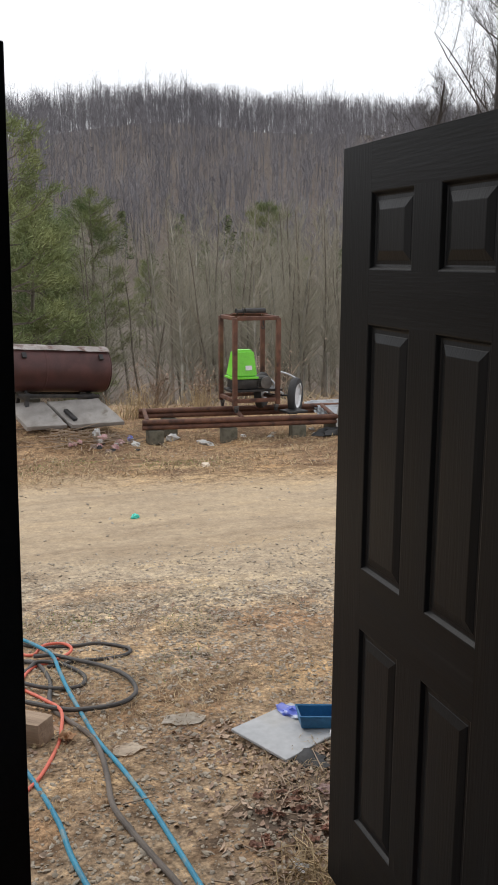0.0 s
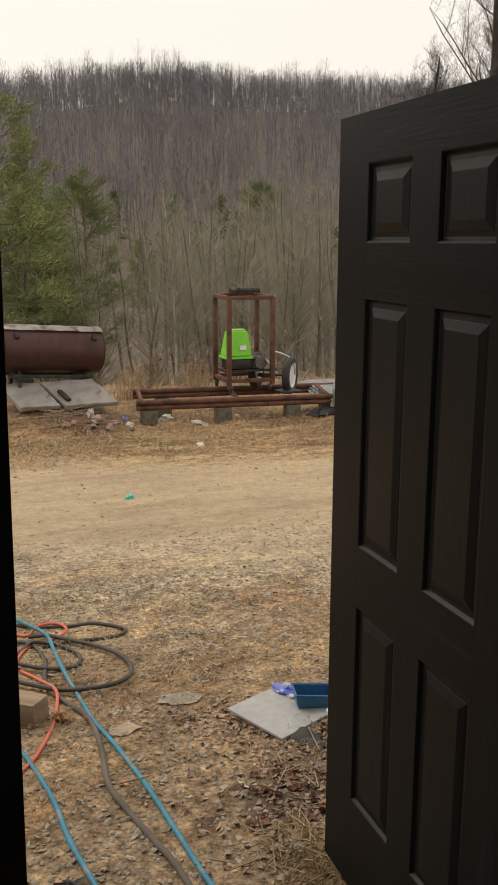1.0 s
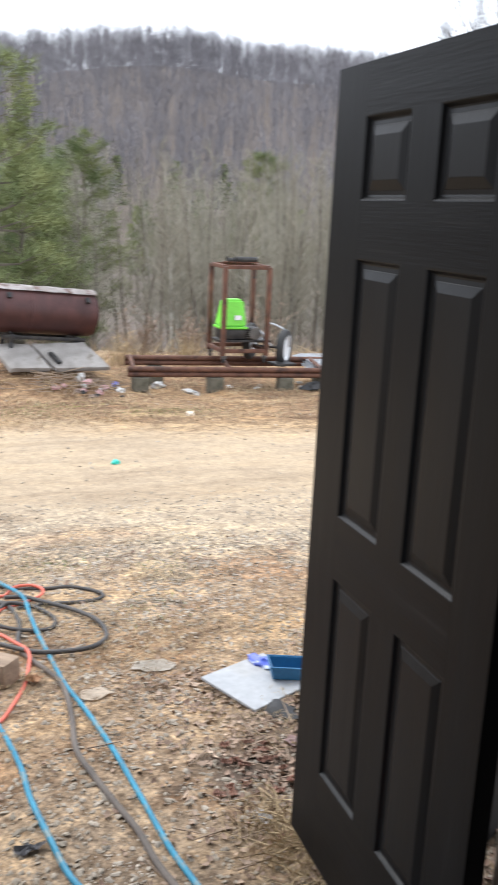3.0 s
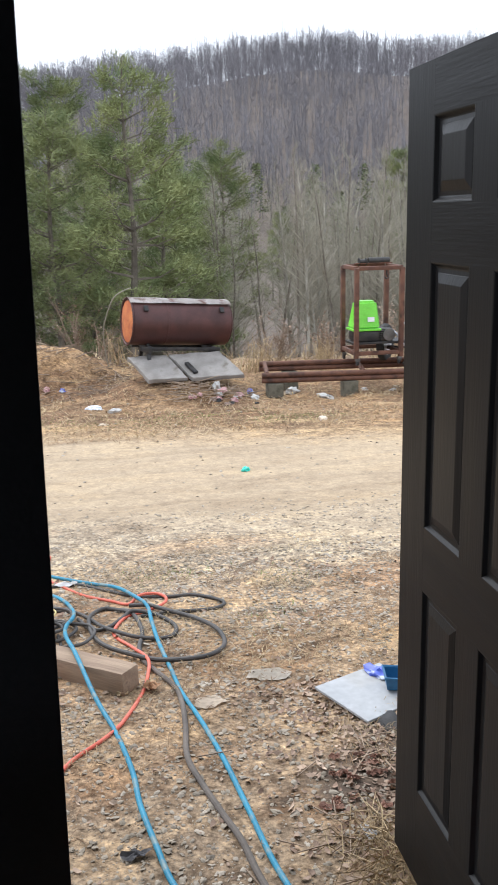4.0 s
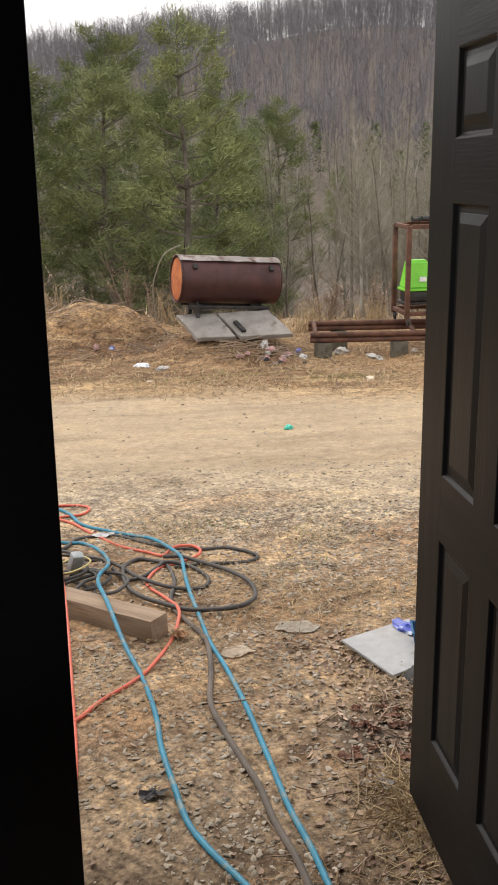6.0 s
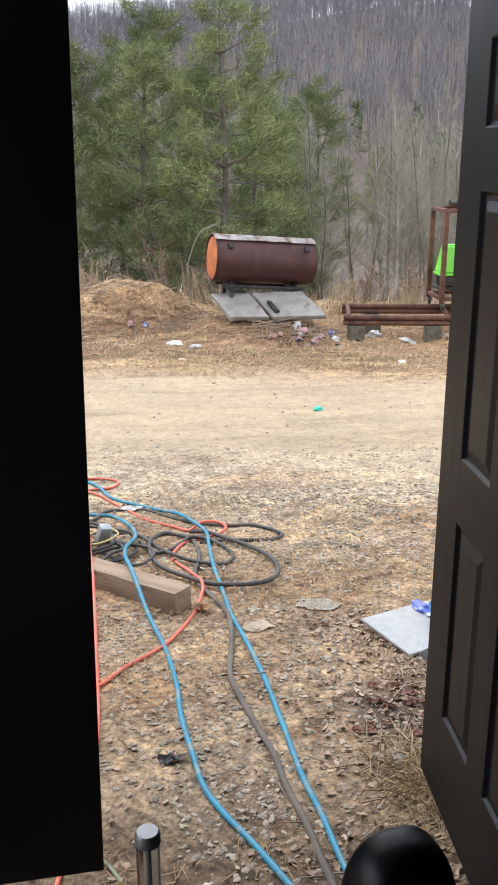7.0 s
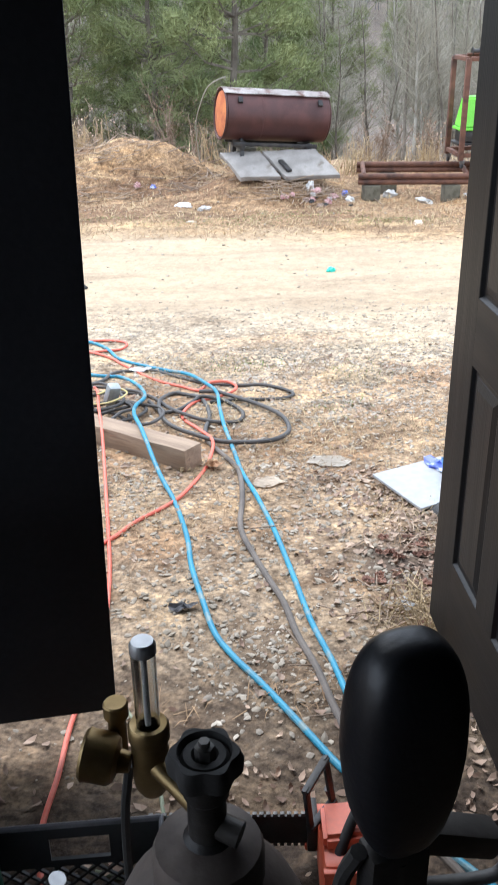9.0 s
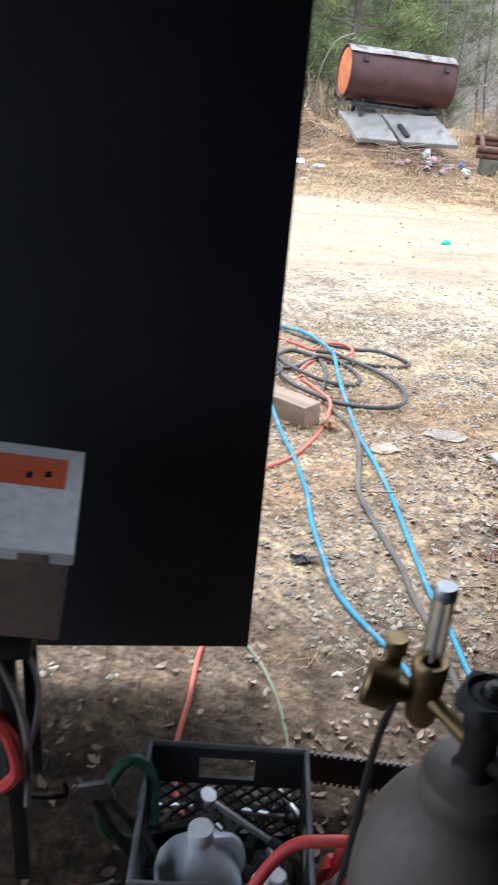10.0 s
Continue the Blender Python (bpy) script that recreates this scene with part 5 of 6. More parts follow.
scrap("paper_scrap", "reddish torn scrap beside the panel", 0.24, 1.33, 0.05, 0.03, mat("red_grey_scrap", (0.35, 0.22, 0.2), (0.45, 0.32, 0.3), 12, 0.8), 14, 0.02)
scrap("paper_scrap", "white scrap by the far hoses", -0.93, 3.42, 0.06, 0.03, WHITE, 15, 0.02)
crumple("plastic_wrapper", "bright blue and white plastic wrapper on the panel", "litter", (0.325, 1.92), (0.085, 0.05, 0.03), BRIGHT_BLUE, 21, 0.035)
crumple("leaf_scrap", "small curled tan leaf on the dirt", "litter", (-0.695, 2.06), (0.026, 0.02, 0.018), STRAW, 22)
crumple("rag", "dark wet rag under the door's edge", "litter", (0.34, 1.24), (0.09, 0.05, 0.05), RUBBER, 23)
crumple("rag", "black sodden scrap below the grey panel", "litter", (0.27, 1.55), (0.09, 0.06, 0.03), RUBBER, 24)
for n, (x, y, s) in enumerate(((0.96, 1.32, 0.12), (1.25, 1.75, 0.1))):
    ob = thing("bucket", "white plastic bucket standing behind the door", "bucket", "buckets", at=pose(x, y, fine_z(x, y), 0, 0, 20))
    part("tub", lathe([(s * 0.85, 0), (s * 0.87, 0.01), (s, 0.28), (s * 1.06, 0.285), (s * 1.06, 0.30), (s * 0.96, 0.30), (s * 0.8, 0.02)], 24), WHITE, ob)
    part("bail", sweep([(s * 1.05 * math.cos(a), -s * 1.05 * math.sin(a) * 0.9, 0.29 - 0.1 * math.sin(a)) for a in (k * math.pi / 12 for k in range(13))], 0.003, 6), GALV, ob)
crumple("red_bag", "faded red bag behind the door", "litter", (1.3, 2.6), (0.12, 0.1, 0.16), RED, 25)

# Plain dark box, added behind the door to keep the gap dark.
ob = thing("storage_tub", "plain dark box added behind the door to darken the gap", "tub", at=pose(0.62, 0.86, fine_z(0.62, 0.86), 0, 0, 30))
part("tub", box((0.36, 0.3, 0.3), (0, 0, 0.15), 0.02), RUBBER, ob)
part("lid", box((0.39, 0.33, 0.03), (0, 0, 0.312), 0.01), BLACK_METAL, ob)

# ---- inside the shed ----
def gas_cylinder():
    ob = thing("gas_cylinder", "dull grey steel gas cylinder with a black handwheel valve", "gas cylinder", at=pose(-0.667, -0.735, -0.010, 0, 0, 0))
    part("bottle", lathe([(0.092, 0.0), (0.1, 0.012), (0.1, 0.80), (0.098, 0.835), (0.091, 0.868), (0.079, 0.896), (0.064, 0.918), (0.05, 0.931)], 36), GUNMETAL, ob)
    part("label", lathe([(0.1005, 0.62), (0.1012, 0.621), (0.1012, 0.735), (0.1005, 0.736)], 36), mat("worn_pale_label", (0.2, 0.19, 0.18), (0.3, 0.28, 0.26), 9, 0.6), ob, "worn paler painted band")
    part("neck_ring", lathe([(0.046, 0.918), (0.05, 0.928), (0.05, 0.955), (0.047, 0.963), (0.036, 0.968), (0.028, 0.972)], 28), GUNMETAL, ob)
    valve = part("valve", lathe([(0.022, 0.95), (0.022, 0.972), (0.017, 0.978), (0.017, 1.02), (0.020, 1.024), (0.020, 1.042), (0.012, 1.046), (0.012, 1.056)], 18), BLACK_METAL, ob, "blackened valve body")
    part("outlet", sweep([(0, 0, 0.99), (0.028, -0.014, 0.985)], 0.012, 12), BLACK_METAL, valve)
    bm = bmesh.new()
    n = 48
    prof = ((0.010, 1.063), (0.013, 1.070), (0.020, 1.070), (0.0235, 1.066), (0.026, 1.073), (0.0305, 1.073), (0.034, 1.064), (0.033, 1.052), (0.026, 1.048), (0.010, 1.05))
    rings = []
    for rad, z in prof:
        rings.append([])
        for k in range(n):
            a = 2 * math.pi * k / n
            lobe = 1 + (0.085 * math.cos(6 * a + 0.3) if rad > 0.03 else 0)
            rings[-1].append(bm.verts.new((0.9 * rad * lobe * math.cos(a), 0.9 * rad * lobe * math.sin(a), z - 0.004)))
    for A, B in zip(rings, rings[1:] + rings[:1]):
        for k in range(n):
            bm.faces.new((A[k], A[(k + 1) % n], B[(k + 1) % n], B[k]))
    bmesh.ops.recalc_face_normals(bm, faces=bm.faces[:])
    part("handwheel", bm, RUBBER, valve, "black lobed handwheel")
    part("spindle_nut", lathe([(0.0085, 1.05), (0.0085, 1.074), (0.005, 1.075), (0.005, 1.080)], 6), HINGE, valve)
    reg = part("regulator", sweep([(-0.01, 0.006, 1.005), (-0.028, 0.022, 1.012), (-0.048, 0.045, 1.02)], [0.010, 0.008, 0.010], 14), BRASS, ob, "tarnished brass flow regulator")
    c = (-0.048, 0.048)
    part("body", lathe([(0.011, 0.980), (0.0155, 0.988), (0.017, 1.0), (0.017, 1.03), (0.0155, 1.04), (0.0185, 1.043), (0.0185, 1.056), (0.0165, 1.059), (0.0115, 1.058)], 22, m=Matrix.Translation((*c, 0))), BRASS, reg)
    part("flow_tube", lathe([(0.0108, 1.058), (0.0108, 1.138), (0.0092, 1.138), (0.0092, 1.058)], 24, m=Matrix.Translation((*c, 0))), GLASS, reg, "clear flow tube")
    part("inner_tube", lathe([(0.0028, 1.058), (0.0028, 1.137)], 10, m=Matrix.Translation((*c, 0))), WHITE, reg)
    part("tube_cap", lathe([(0.0115, 1.136), (0.0115, 1.144), (0.0095, 1.148)], 22, m=Matrix.Translation((*c, 0))), GALV, reg)
    part("knob_stem", lathe([(0.0085, 1.0), (0.0085, 1.045), (0.0115, 1.047), (0.0115, 1.060), (0.010, 1.062)], 18, m=Matrix.Translation((-0.078, 0.074, 0))), BRASS, reg)
    part("gauge", lathe([(0.009, 0.0), (0.011, 0.010), (0.020, 0.013), (0.0235, 0.018), (0.0235, 0.038), (0.0245, 0.040), (0.022, 0.043)], 26,
                        m=Matrix.Translation((-0.066, 0.044, 1.018)) @ Matrix.Rotation(radians(168), 4, "Z") @ Matrix.Rotation(radians(82), 4, "Y")), BRASS, reg, "brass-cased pressure gauge")
    part("gas_line", sweep(spline([(-0.07, 0.07, 0.99), (-0.08, 0.08, 0.9), (-0.085, 0.1, 0.7), (-0.1, 0.13, 0.4), (-0.1, 0.13, 0.02)], 6), 0.0045, 8), RUBBER, reg, "black gas line")


gas_cylinder()


def padded_rest():
    """A black, rounded, glossy pad on a dark upright."""
    ob = thing("padded_rest", "glossy black rounded pad on a dark metal upright", "pad", at=pose(-0.524, -0.815, -0.028, 0, 0, 14))
    bm = bmesh.new()
    bmesh.ops.create_uvsphere(bm, u_segments=36, v_segments=28, radius=1)
    for v in bm.verts:
        x, y, z = v.co
        s = 1 / max((abs(x) ** 2.8 + abs(y) ** 2.8 + abs(z) ** 2.8) ** (1 / 2.8), 1e-6)
        x, y, z = x * s, y * s, z * s
        w = 0.0445 - 0.009 * max(-z, 0)
        v.co = (x * w, y * 0.036, 1.157 + z * 0.098)
    part("pad", bm, PAD, ob)
    part("bracket", box((0.05, 0.03, 0.12), (0, 0, 1.0), 0.006), BLACK_METAL, ob)
    part("upright", sweep([(0, 0, 0.05), (0, 0, 1.05)], 0.016, 12), BLACK_METAL, ob)
    part("strut", sweep(spline([(-0.05, 0.02, 0.88), (-0.035, 0.02, 1.0), (-0.03, 0.0, 1.06)], 4), 0.007, 8), RUBBER, ob)
    part("lever", box((0.08, 0.03, 0.025), (0.07, 0.02, 1.02), 0.006, turn=Matrix.Rotation(radians(25), 4, "Y")), HINGE, ob)
    part("foot", lathe([(0.13, 0.0), (0.13, 0.015), (0.03, 0.04), (0.018, 0.14)], 24), BLACK_METAL, ob)


padded_rest()


def milk_crate():
    ob = thing("milk_crate", "black plastic milk crate holding tools and a jug", "crate", at=pose(-0.90, -0.235, 0.0, 0, 0, 1))
    W, H = 0.305, 0.27
    h = W / 2

    def lattice(name, m):
        """One side: a lattice of diagonal ribs with a solid band on top and a hand hole through it."""
        bm, ribs = bmesh.new(), []
        outer, hole = ((-h, H - 0.10), (h, H - 0.10), (h, H), (-h, H)), ((-0.055, H - 0.083), (0.055, H - 0.083), (0.055, H - 0.028), (-0.055, H - 0.028))
        rings = [[bm.verts.new((x, y, z)) for x, z in path] for y in (-0.004, 0.004) for path in (outer, hole)]
        for A, B in ((0, 1), (1, 3), (3, 2), (2, 0)):
            for k in range(4):
                bm.faces.new((rings[A][k], rings[A][(k + 1) % 4], rings[B][(k + 1) % 4], rings[B][k]))
        bmesh.ops.recalc_face_normals(bm, faces=bm.faces[:])
        ribs.append(box((W, 0.008, 0.03), (0, 0, 0.015)))
        for s in (1, -1):
            for k in range(-5, 12):
                x = -h + k * 0.036
                a, b = Vector((x, 0, 0.03)), Vector((x + s * 0.15, 0, H - 0.10))
                d = b.x - a.x
                lo, hi = sorted(((-h - a.x) / d, (h - a.x) / d))
                lo, hi = max(lo, 0), min(hi, 1)
                if hi - lo > 0.05:
                    p, q = a.lerp(b, lo), a.lerp(b, hi)
                    ribs.append(box((0.005, 0.006, (q - p).length), (p + q) / 2, 0, None, (q - p).to_track_quat("Z", "X").to_matrix().to_4x4()))
        side = part(name, bm, CRATE, ob, at=m)
        for rib in ribs:
            part("rib", rib, CRATE, side)

    for k in range(4):
        lattice("side", Matrix.Rotation(k * math.pi / 2, 4, "Z") @ Matrix.Translation((0, h, 0)))
    part("bottom", box((W - 0.012, W - 0.012, 0.006), (0, 0, 0.006)), CRATE, ob)
    # Rim coloured a paler grey than the sides.
    part("rim", sweep([(-h, -h, H), (h, -h, H), (h, h, H), (-h, h, H)], 0.007, 8, closed=True), mat("pale_crate_rim", (0.1, 0.1, 0.11), (0.2, 0.2, 0.21), 12, 0.5), ob, "paler grey rim")
    return ob


milk_crate()


def jug():
    ob = thing("plastic_jug", "cloudy white plastic jug with a white screw cap", "jug", at=pose(-0.94, -0.285, 0.012, 0, 0, 20))
    bm = bmesh.new()
    rings = []
    for rad, z in ((0.06, 0), (0.072, 0.008), (0.074, 0.02), (0.074, 0.14), (0.070, 0.165), (0.055, 0.20), (0.033, 0.228), (0.021, 0.24), (0.019, 0.262)):
        sq = 1 if z > 0.2 else 0.5
        ring = []
        for k in range(32):
            a = 2 * math.pi * k / 32
            c, s = math.cos(a), math.sin(a)
            f = 1 if sq == 1 else 1 / (abs(c) ** 4 + abs(s) ** 4) ** 0.25
            ring.append(bm.verts.new((rad * f * c, rad * f * s, z)))
        rings.append(ring)
    for A, B in zip(rings, rings[1:]):
        for k in range(32):
            bm.faces.new((A[k], A[(k + 1) % 32], B[(k + 1) % 32], B[k]))
    bm.faces.new(rings[0][::-1])
    part("bottle", bm, JUG, ob)
    part("handle", sweep(spline([(0.02, 0, 0.235), (0.055, 0, 0.225), (0.073, 0, 0.19), (0.076, 0, 0.15), (0.066, 0, 0.12)], 5), 0.012, 10), JUG, ob)
    part("cap", lathe([(0.022, 0.25), (0.023, 0.252), (0.023, 0.272), (0.021, 0.275)], 28), WHITE, ob, "white screw cap")


jug()


def crate_tools():
    ob = thing("ratchet_wrench", "bare steel ratchet wrench lying in the crate", "wrench", at=pose(-0.875, -0.19, 0.20, 0, 18, -22))
    part("shaft", sweep([(-0.06, 0, 0), (0.07, 0, 0)], [0.006, 0.007], 10), CHROME, ob)
    part("grip", sweep([(0.07, 0, 0), (0.17, 0, 0)], [0.011, 0.012], 12), RUBBER, ob, "black grip")
    part("head", lathe([(0.016, -0.012), (0.017, -0.008), (0.017, 0.008), (0.016, 0.012)], 16, m=Matrix.Translation((-0.07, 0, 0))), CHROME, ob)
    ob = thing("bolt_cutter", "long black-handled bolt cutter leaning in the crate", "tool", at=pose(-1.01, -0.20, 0.01, 14, -17, 0))
    for x in (-0.018, 0.018):
        part("arm", sweep([(x, 0, 0.0), (x * 1.3, 0, 0.2), (x * 0.7, 0, 0.37)], 0.009, 10), BLACK_METAL, ob)
    part("jaw", box((0.05, 0.012, 0.06), (0, 0, 0.385), 0.006), HINGE, ob)
    for k, (x, y, m, lab) in enumerate(((-0.80, -0.30, GREEN_PLASTIC, "green"), (-0.84, -0.31, BLUE_BOX, "blue"))):
        ob = thing("spray_can", f"small {lab} can standing in the crate", "can", "cans in the crate", at=pose(x, y, 0.012, 4, 3 * k, 0))
        part("can", lathe([(0.024, 0), (0.026, 0.004), (0.026, 0.16), (0.02, 0.172), (0.016, 0.176)], 22), m, ob)
        part("cap", lathe([(0.017, 0.174), (0.017, 0.2), (0.014, 0.204)], 18), WHITE, ob)
    r = random.Random(17)
    for k in range(16):
        x, y = -0.905 + r.uniform(-0.13, 0.13), -0.19 + r.uniform(-0.1, 0.14)
        ob = thing("scrap_tool", "greasy dark hand tool loose in the crate", "tool", "tools in the crate", at=pose(x, y, 0.035 + 0.006 * k, r.uniform(-15, 15), r.uniform(-25, 25), r.uniform(0, 180)))
        part("shank", sweep([(-0.06, 0, 0), (0.05, 0, 0)], [0.006, 0.008], 8), HINGE if k % 3 else CHROME, ob)
        part("end", box((0.03, 0.022, 0.014), (-0.07, 0, 0), 0.004), BLACK_METAL, ob)
    for x, y, m, lab in ((-0.70, -0.30, RED, "red"), (-0.715, -0.36, PINK, "pink")):
        bm = bmesh.new()
        bmesh.ops.create_icosphere(bm, subdivisions=3, radius=1)
        for v in bm.verts:
            v.co *= 1 + 0.5 * noise.noise(v.co * 2 + Vector((x * 30, 0, 0)))
            v.co = Vector((v.co.x * 0.03, v.co.y * 0.045, v.co.z * 0.13))
        thing("shop_rag", f"crumpled {lab} shop rag beside the crate", "rag", "rags", bm=bm, material=m, at=pose(x, y, 0.13, 0, 0, 0))
    thing("loop_hose", "dark green hose looped over the crate's side", "hose", bm=sweep(spline([(-1.075, -0.12, 0.02), (-1.13, -0.16, 0.10), (-1.13, -0.20, 0.24), (-1.085, -0.17, 0.31), (-1.045, -0.16, 0.27), (-1.035, -0.17, 0.15)], 8), 0.011, 10), material=mat("dark_green_rubber", (0.02, 0.08, 0.05), (0.03, 0.11, 0.07), 8, 0.5))
    thing("red_hose", "glossy red rubber hose arching over the clutter", "hose",
          bm=sweep(spline([(-0.95, -0.50, 0.02), (-0.90, -0.45, 0.20), (-0.81, -0.37, 0.335), (-0.73, -0.36, 0.37), (-0.60, -0.36, 0.35), (-0.44, -0.42, 0.24), (-0.3, -0.5, 0.02)], 8), 0.0105, 12), material=RED)


crate_tools()


def screwdriver():
    ob = thing("screwdriver", "red-handled screwdriver lying on the dirt floor", "screwdriver", at=pose(-1.215, -0.245, 0.016, 0, 0, 20))
    part("handle", sweep([(-0.05, 0, 0), (-0.045, 0, 0), (0.03, 0, 0), (0.045, 0, 0)], [0.008, 0.012, 0.011, 0.007], 12), RED, ob, "red plastic handle")
    part("shank", sweep([(0.045, 0, -0.002), (0.13, 0, -0.008)], [0.0035, 0.003], 8), CHROME, ob)


screwdriver()


def chainsaw():
    """Saw seen from above, its bar pointing along the doorway."""
    ob = thing("chainsaw", "orange-red chainsaw with black handles lying on the dirt", "chainsaw", at=pose(-0.375, -0.075, 0.10, 0, 0, -4))
    part("casing", box((0.18, 0.15, 0.15), (0.015, 0.01, 0.0), 0.014), SAW_ORANGE, ob)
    bm = box((0.176, 0.10, 0.03), (0.015, 0.02, 0.086), 0.0)
    for v in bm.verts:
        if v.co.z > 0.09:
            v.co.y = 0.02 + (v.co.y - 0.02) * 0.86
            v.co.z += 0.02 * (v.co.x > 0)
    bmesh.ops.bevel(bm, geom=bm.edges[:], offset=0.008, segments=2, affect="EDGES")
    cover = part("top_cover", bm, SAW_ORANGE, ob)
    part("knob", lathe([(0.014, 0), (0.014, 0.010), (0.011, 0.014)], 14, m=Matrix.Translation((0.05, 0.03, 0.108))), BLACK_METAL, cover)
    part("lip", box((0.182, 0.014, 0.012), (0.015, -0.067, 0.062), 0.003), SAW_ORANGE, ob)
    for k in range(5):
        part("cooling_slot", box((0.05, 0.003, 0.006), (0.06, -0.066, -0.045 + 0.018 * k), 0.001), BLACK_METAL, ob)
    part("clutch_cover", box((0.16, 0.03, 0.11), (-0.02, 0.11, -0.02), 0.01), SAW_ORANGE, ob)
    part("bumper", box((0.02, 0.06, 0.09), (-0.085, 0.1, 0.0), 0.004), BLACK_METAL, ob)
    bm = box((0.36, 0.006, 0.075), (-0.26, 0.09, 0.0), 0.0)
    bmesh.ops.bevel(bm, geom=[e for e in bm.edges if abs(e.verts[0].co.y - e.verts[1].co.y) > 0.004 and e.verts[0].co.x < -0.4], offset=0.035, segments=6, affect="EDGES")
    bar = part("bar", bm, BLACK_METAL, ob, "dark guide bar")
    for k in range(24):
        for z in (0.041, -0.041):
            part("tooth", box((0.009, 0.008, 0.008), (-0.09 - k * 0.014, 0.09, z), 0.001), HINGE, bar)
    part("front_handle", sweep(spline([(-0.06, -0.07, -0.06), (-0.055, -0.05, 0.03), (-0.025, -0.01, 0.11), (0.019, 0.039, 0.165), (0.05, 0.07, 0.155), (0.09, 0.10, 0.06)], 6), 0.0105, 12), RUBBER, ob, "black tubular handle")
    guard = [Vector(q) for q in ((-0.061, 0.107, 0.17), (-0.104, 0.026, 0.17), (-0.094, 0.020, 0.08), (-0.045, 0.095, 0.07))]
    bm = bmesh.new()
    for a, b in zip(guard, guard[1:] + guard[:1]):
        box((0.009, 0.016, (b - a).length + 0.012), (a + b) / 2, 0.003, bm, (b - a).to_track_quat("Z", "X").to_matrix().to_4x4())
    part("hand_guard", bm, BLACK_METAL, ob, "black angular hand guard")
    part("guard_arm", sweep([(-0.055, 0.10, 0.10), (-0.03, 0.11, 0.02)], 0.008, 8), BLACK_METAL, ob)
    part("rear_handle", sweep(spline([(0.1, 0.0, 0.08), (0.2, 0.0, 0.09), (0.27, 0.0, 0.05), (0.27, 0.0, -0.03), (0.1, 0.0, -0.06)], 6), 0.014, 12), RUBBER, ob)
    part("fuel_cap", lathe([(0.02, 0), (0.02, 0.01), (0.015, 0.013)], 16, m=Matrix.Translation((-0.03, -0.064, -0.02)) @ Matrix.Rotation(radians(90), 4, "X")), BLACK_METAL, ob)


chainsaw()
thing("coil_hose", "short blue hose looped on the shed floor", "hose", bm=sweep(spline([(-0.58, -0.1, 0.012), (-0.5, -0.16, 0.012), (-0.42, -0.2, 0.012), (-0.36, -0.28, 0.012), (-0.4, -0.36, 0.012), (-0.55, -0.38, 0.012)], 6), 0.0105, 10), material=BLUE_HOSE)


def boxed_part():
    """Carton with a white printed lid over brown sides, on a cluttered tool stand."""
    at = pose(-1.285, -0.225, 0.0, 0, 0, 8)
    ob = thing("tool_stand", "dark steel tool stand cluttered with hand tools", "stand", at=at @ pose(0.1, 0, 0))
    for x in (-0.36, -0.10):
        for y in (0.03, 0.29):
            part("leg", box((0.028, 0.028, 0.59), (x, y, 0.295), 0.003), BLACK_METAL, ob)
    part("shelf", box((0.36, 0.33, 0.018), (-0.235, 0.16, 0.592), 0.003), BLACK_METAL, ob)
    part("bin", box((0.22, 0.24, 0.2), (-0.24, 0.13, 0.31), 0.01), mat("grey_green_bin", (0.07, 0.09, 0.085), (0.11, 0.13, 0.125), 8, 0.5), ob, "grey-green steel bin")
    part("tool_handle", sweep(spline([(-0.13, 0.02, 0.45), (-0.10, 0.0, 0.40), (-0.09, -0.01, 0.33), (-0.12, 0.0, 0.28)], 5), 0.013, 8), RED, ob, "red tool handle")
    part("hanging_wire", sweep(spline([(-0.08, 0.05, 0.59), (-0.05, 0.03, 0.5), (-0.06, 0.02, 0.4), (-0.09, 0.03, 0.3)], 5), 0.005, 8), GALV, ob)
    part("hanging_wire", sweep(spline([(-0.12, 0.02, 0.59), (-0.08, 0.0, 0.48), (-0.07, 0.0, 0.36), (-0.08, 0.01, 0.22)], 5), 0.006, 8), CONCRETE, ob)
    part("pry_hook", sweep(spline([(-0.13, 0.06, 0.2), (-0.06, 0.08, 0.16), (-0.02, 0.1, 0.14), (-0.02, 0.1, 0.18)], 5), 0.006, 8), BLACK_METAL, ob)
    top = thing("carton", "carton with brown sides and a white printed lid", "box", at=at @ pose(0, 0, 0.0, -4, 8, 0))
    part("side", box((0.33, 0.345, 0.165), (-0.162, 0.145, 0.694), 0.004), CARD, top, "brown cardboard sides")
    lid = part("lid", box((0.342, 0.378, 0.022), (-0.162, 0.135, 0.787), 0.004), BRIGHT_LID, top, "white lid with an orange printed panel")
    part("print", box((0.15, 0.115, 0.001), (-0.095, 0.215, 0.7992)), mat("orange_print", (0.75, 0.13, 0.05), (0.8, 0.18, 0.08), 6, 0.5, 0, 60, 0), lid, "orange printed panel")
    for x, y in ((-0.085, 0.195), (-0.052, 0.205)):
        part("mark", box((0.010, 0.022, 0.001), (x, y, 0.8004)), BLACK_METAL, lid)
    part("notch", box((0.045, 0.004, 0.014), (-0.055, -0.0555, 0.785), 0.001), CARD, lid)


boxed_part()


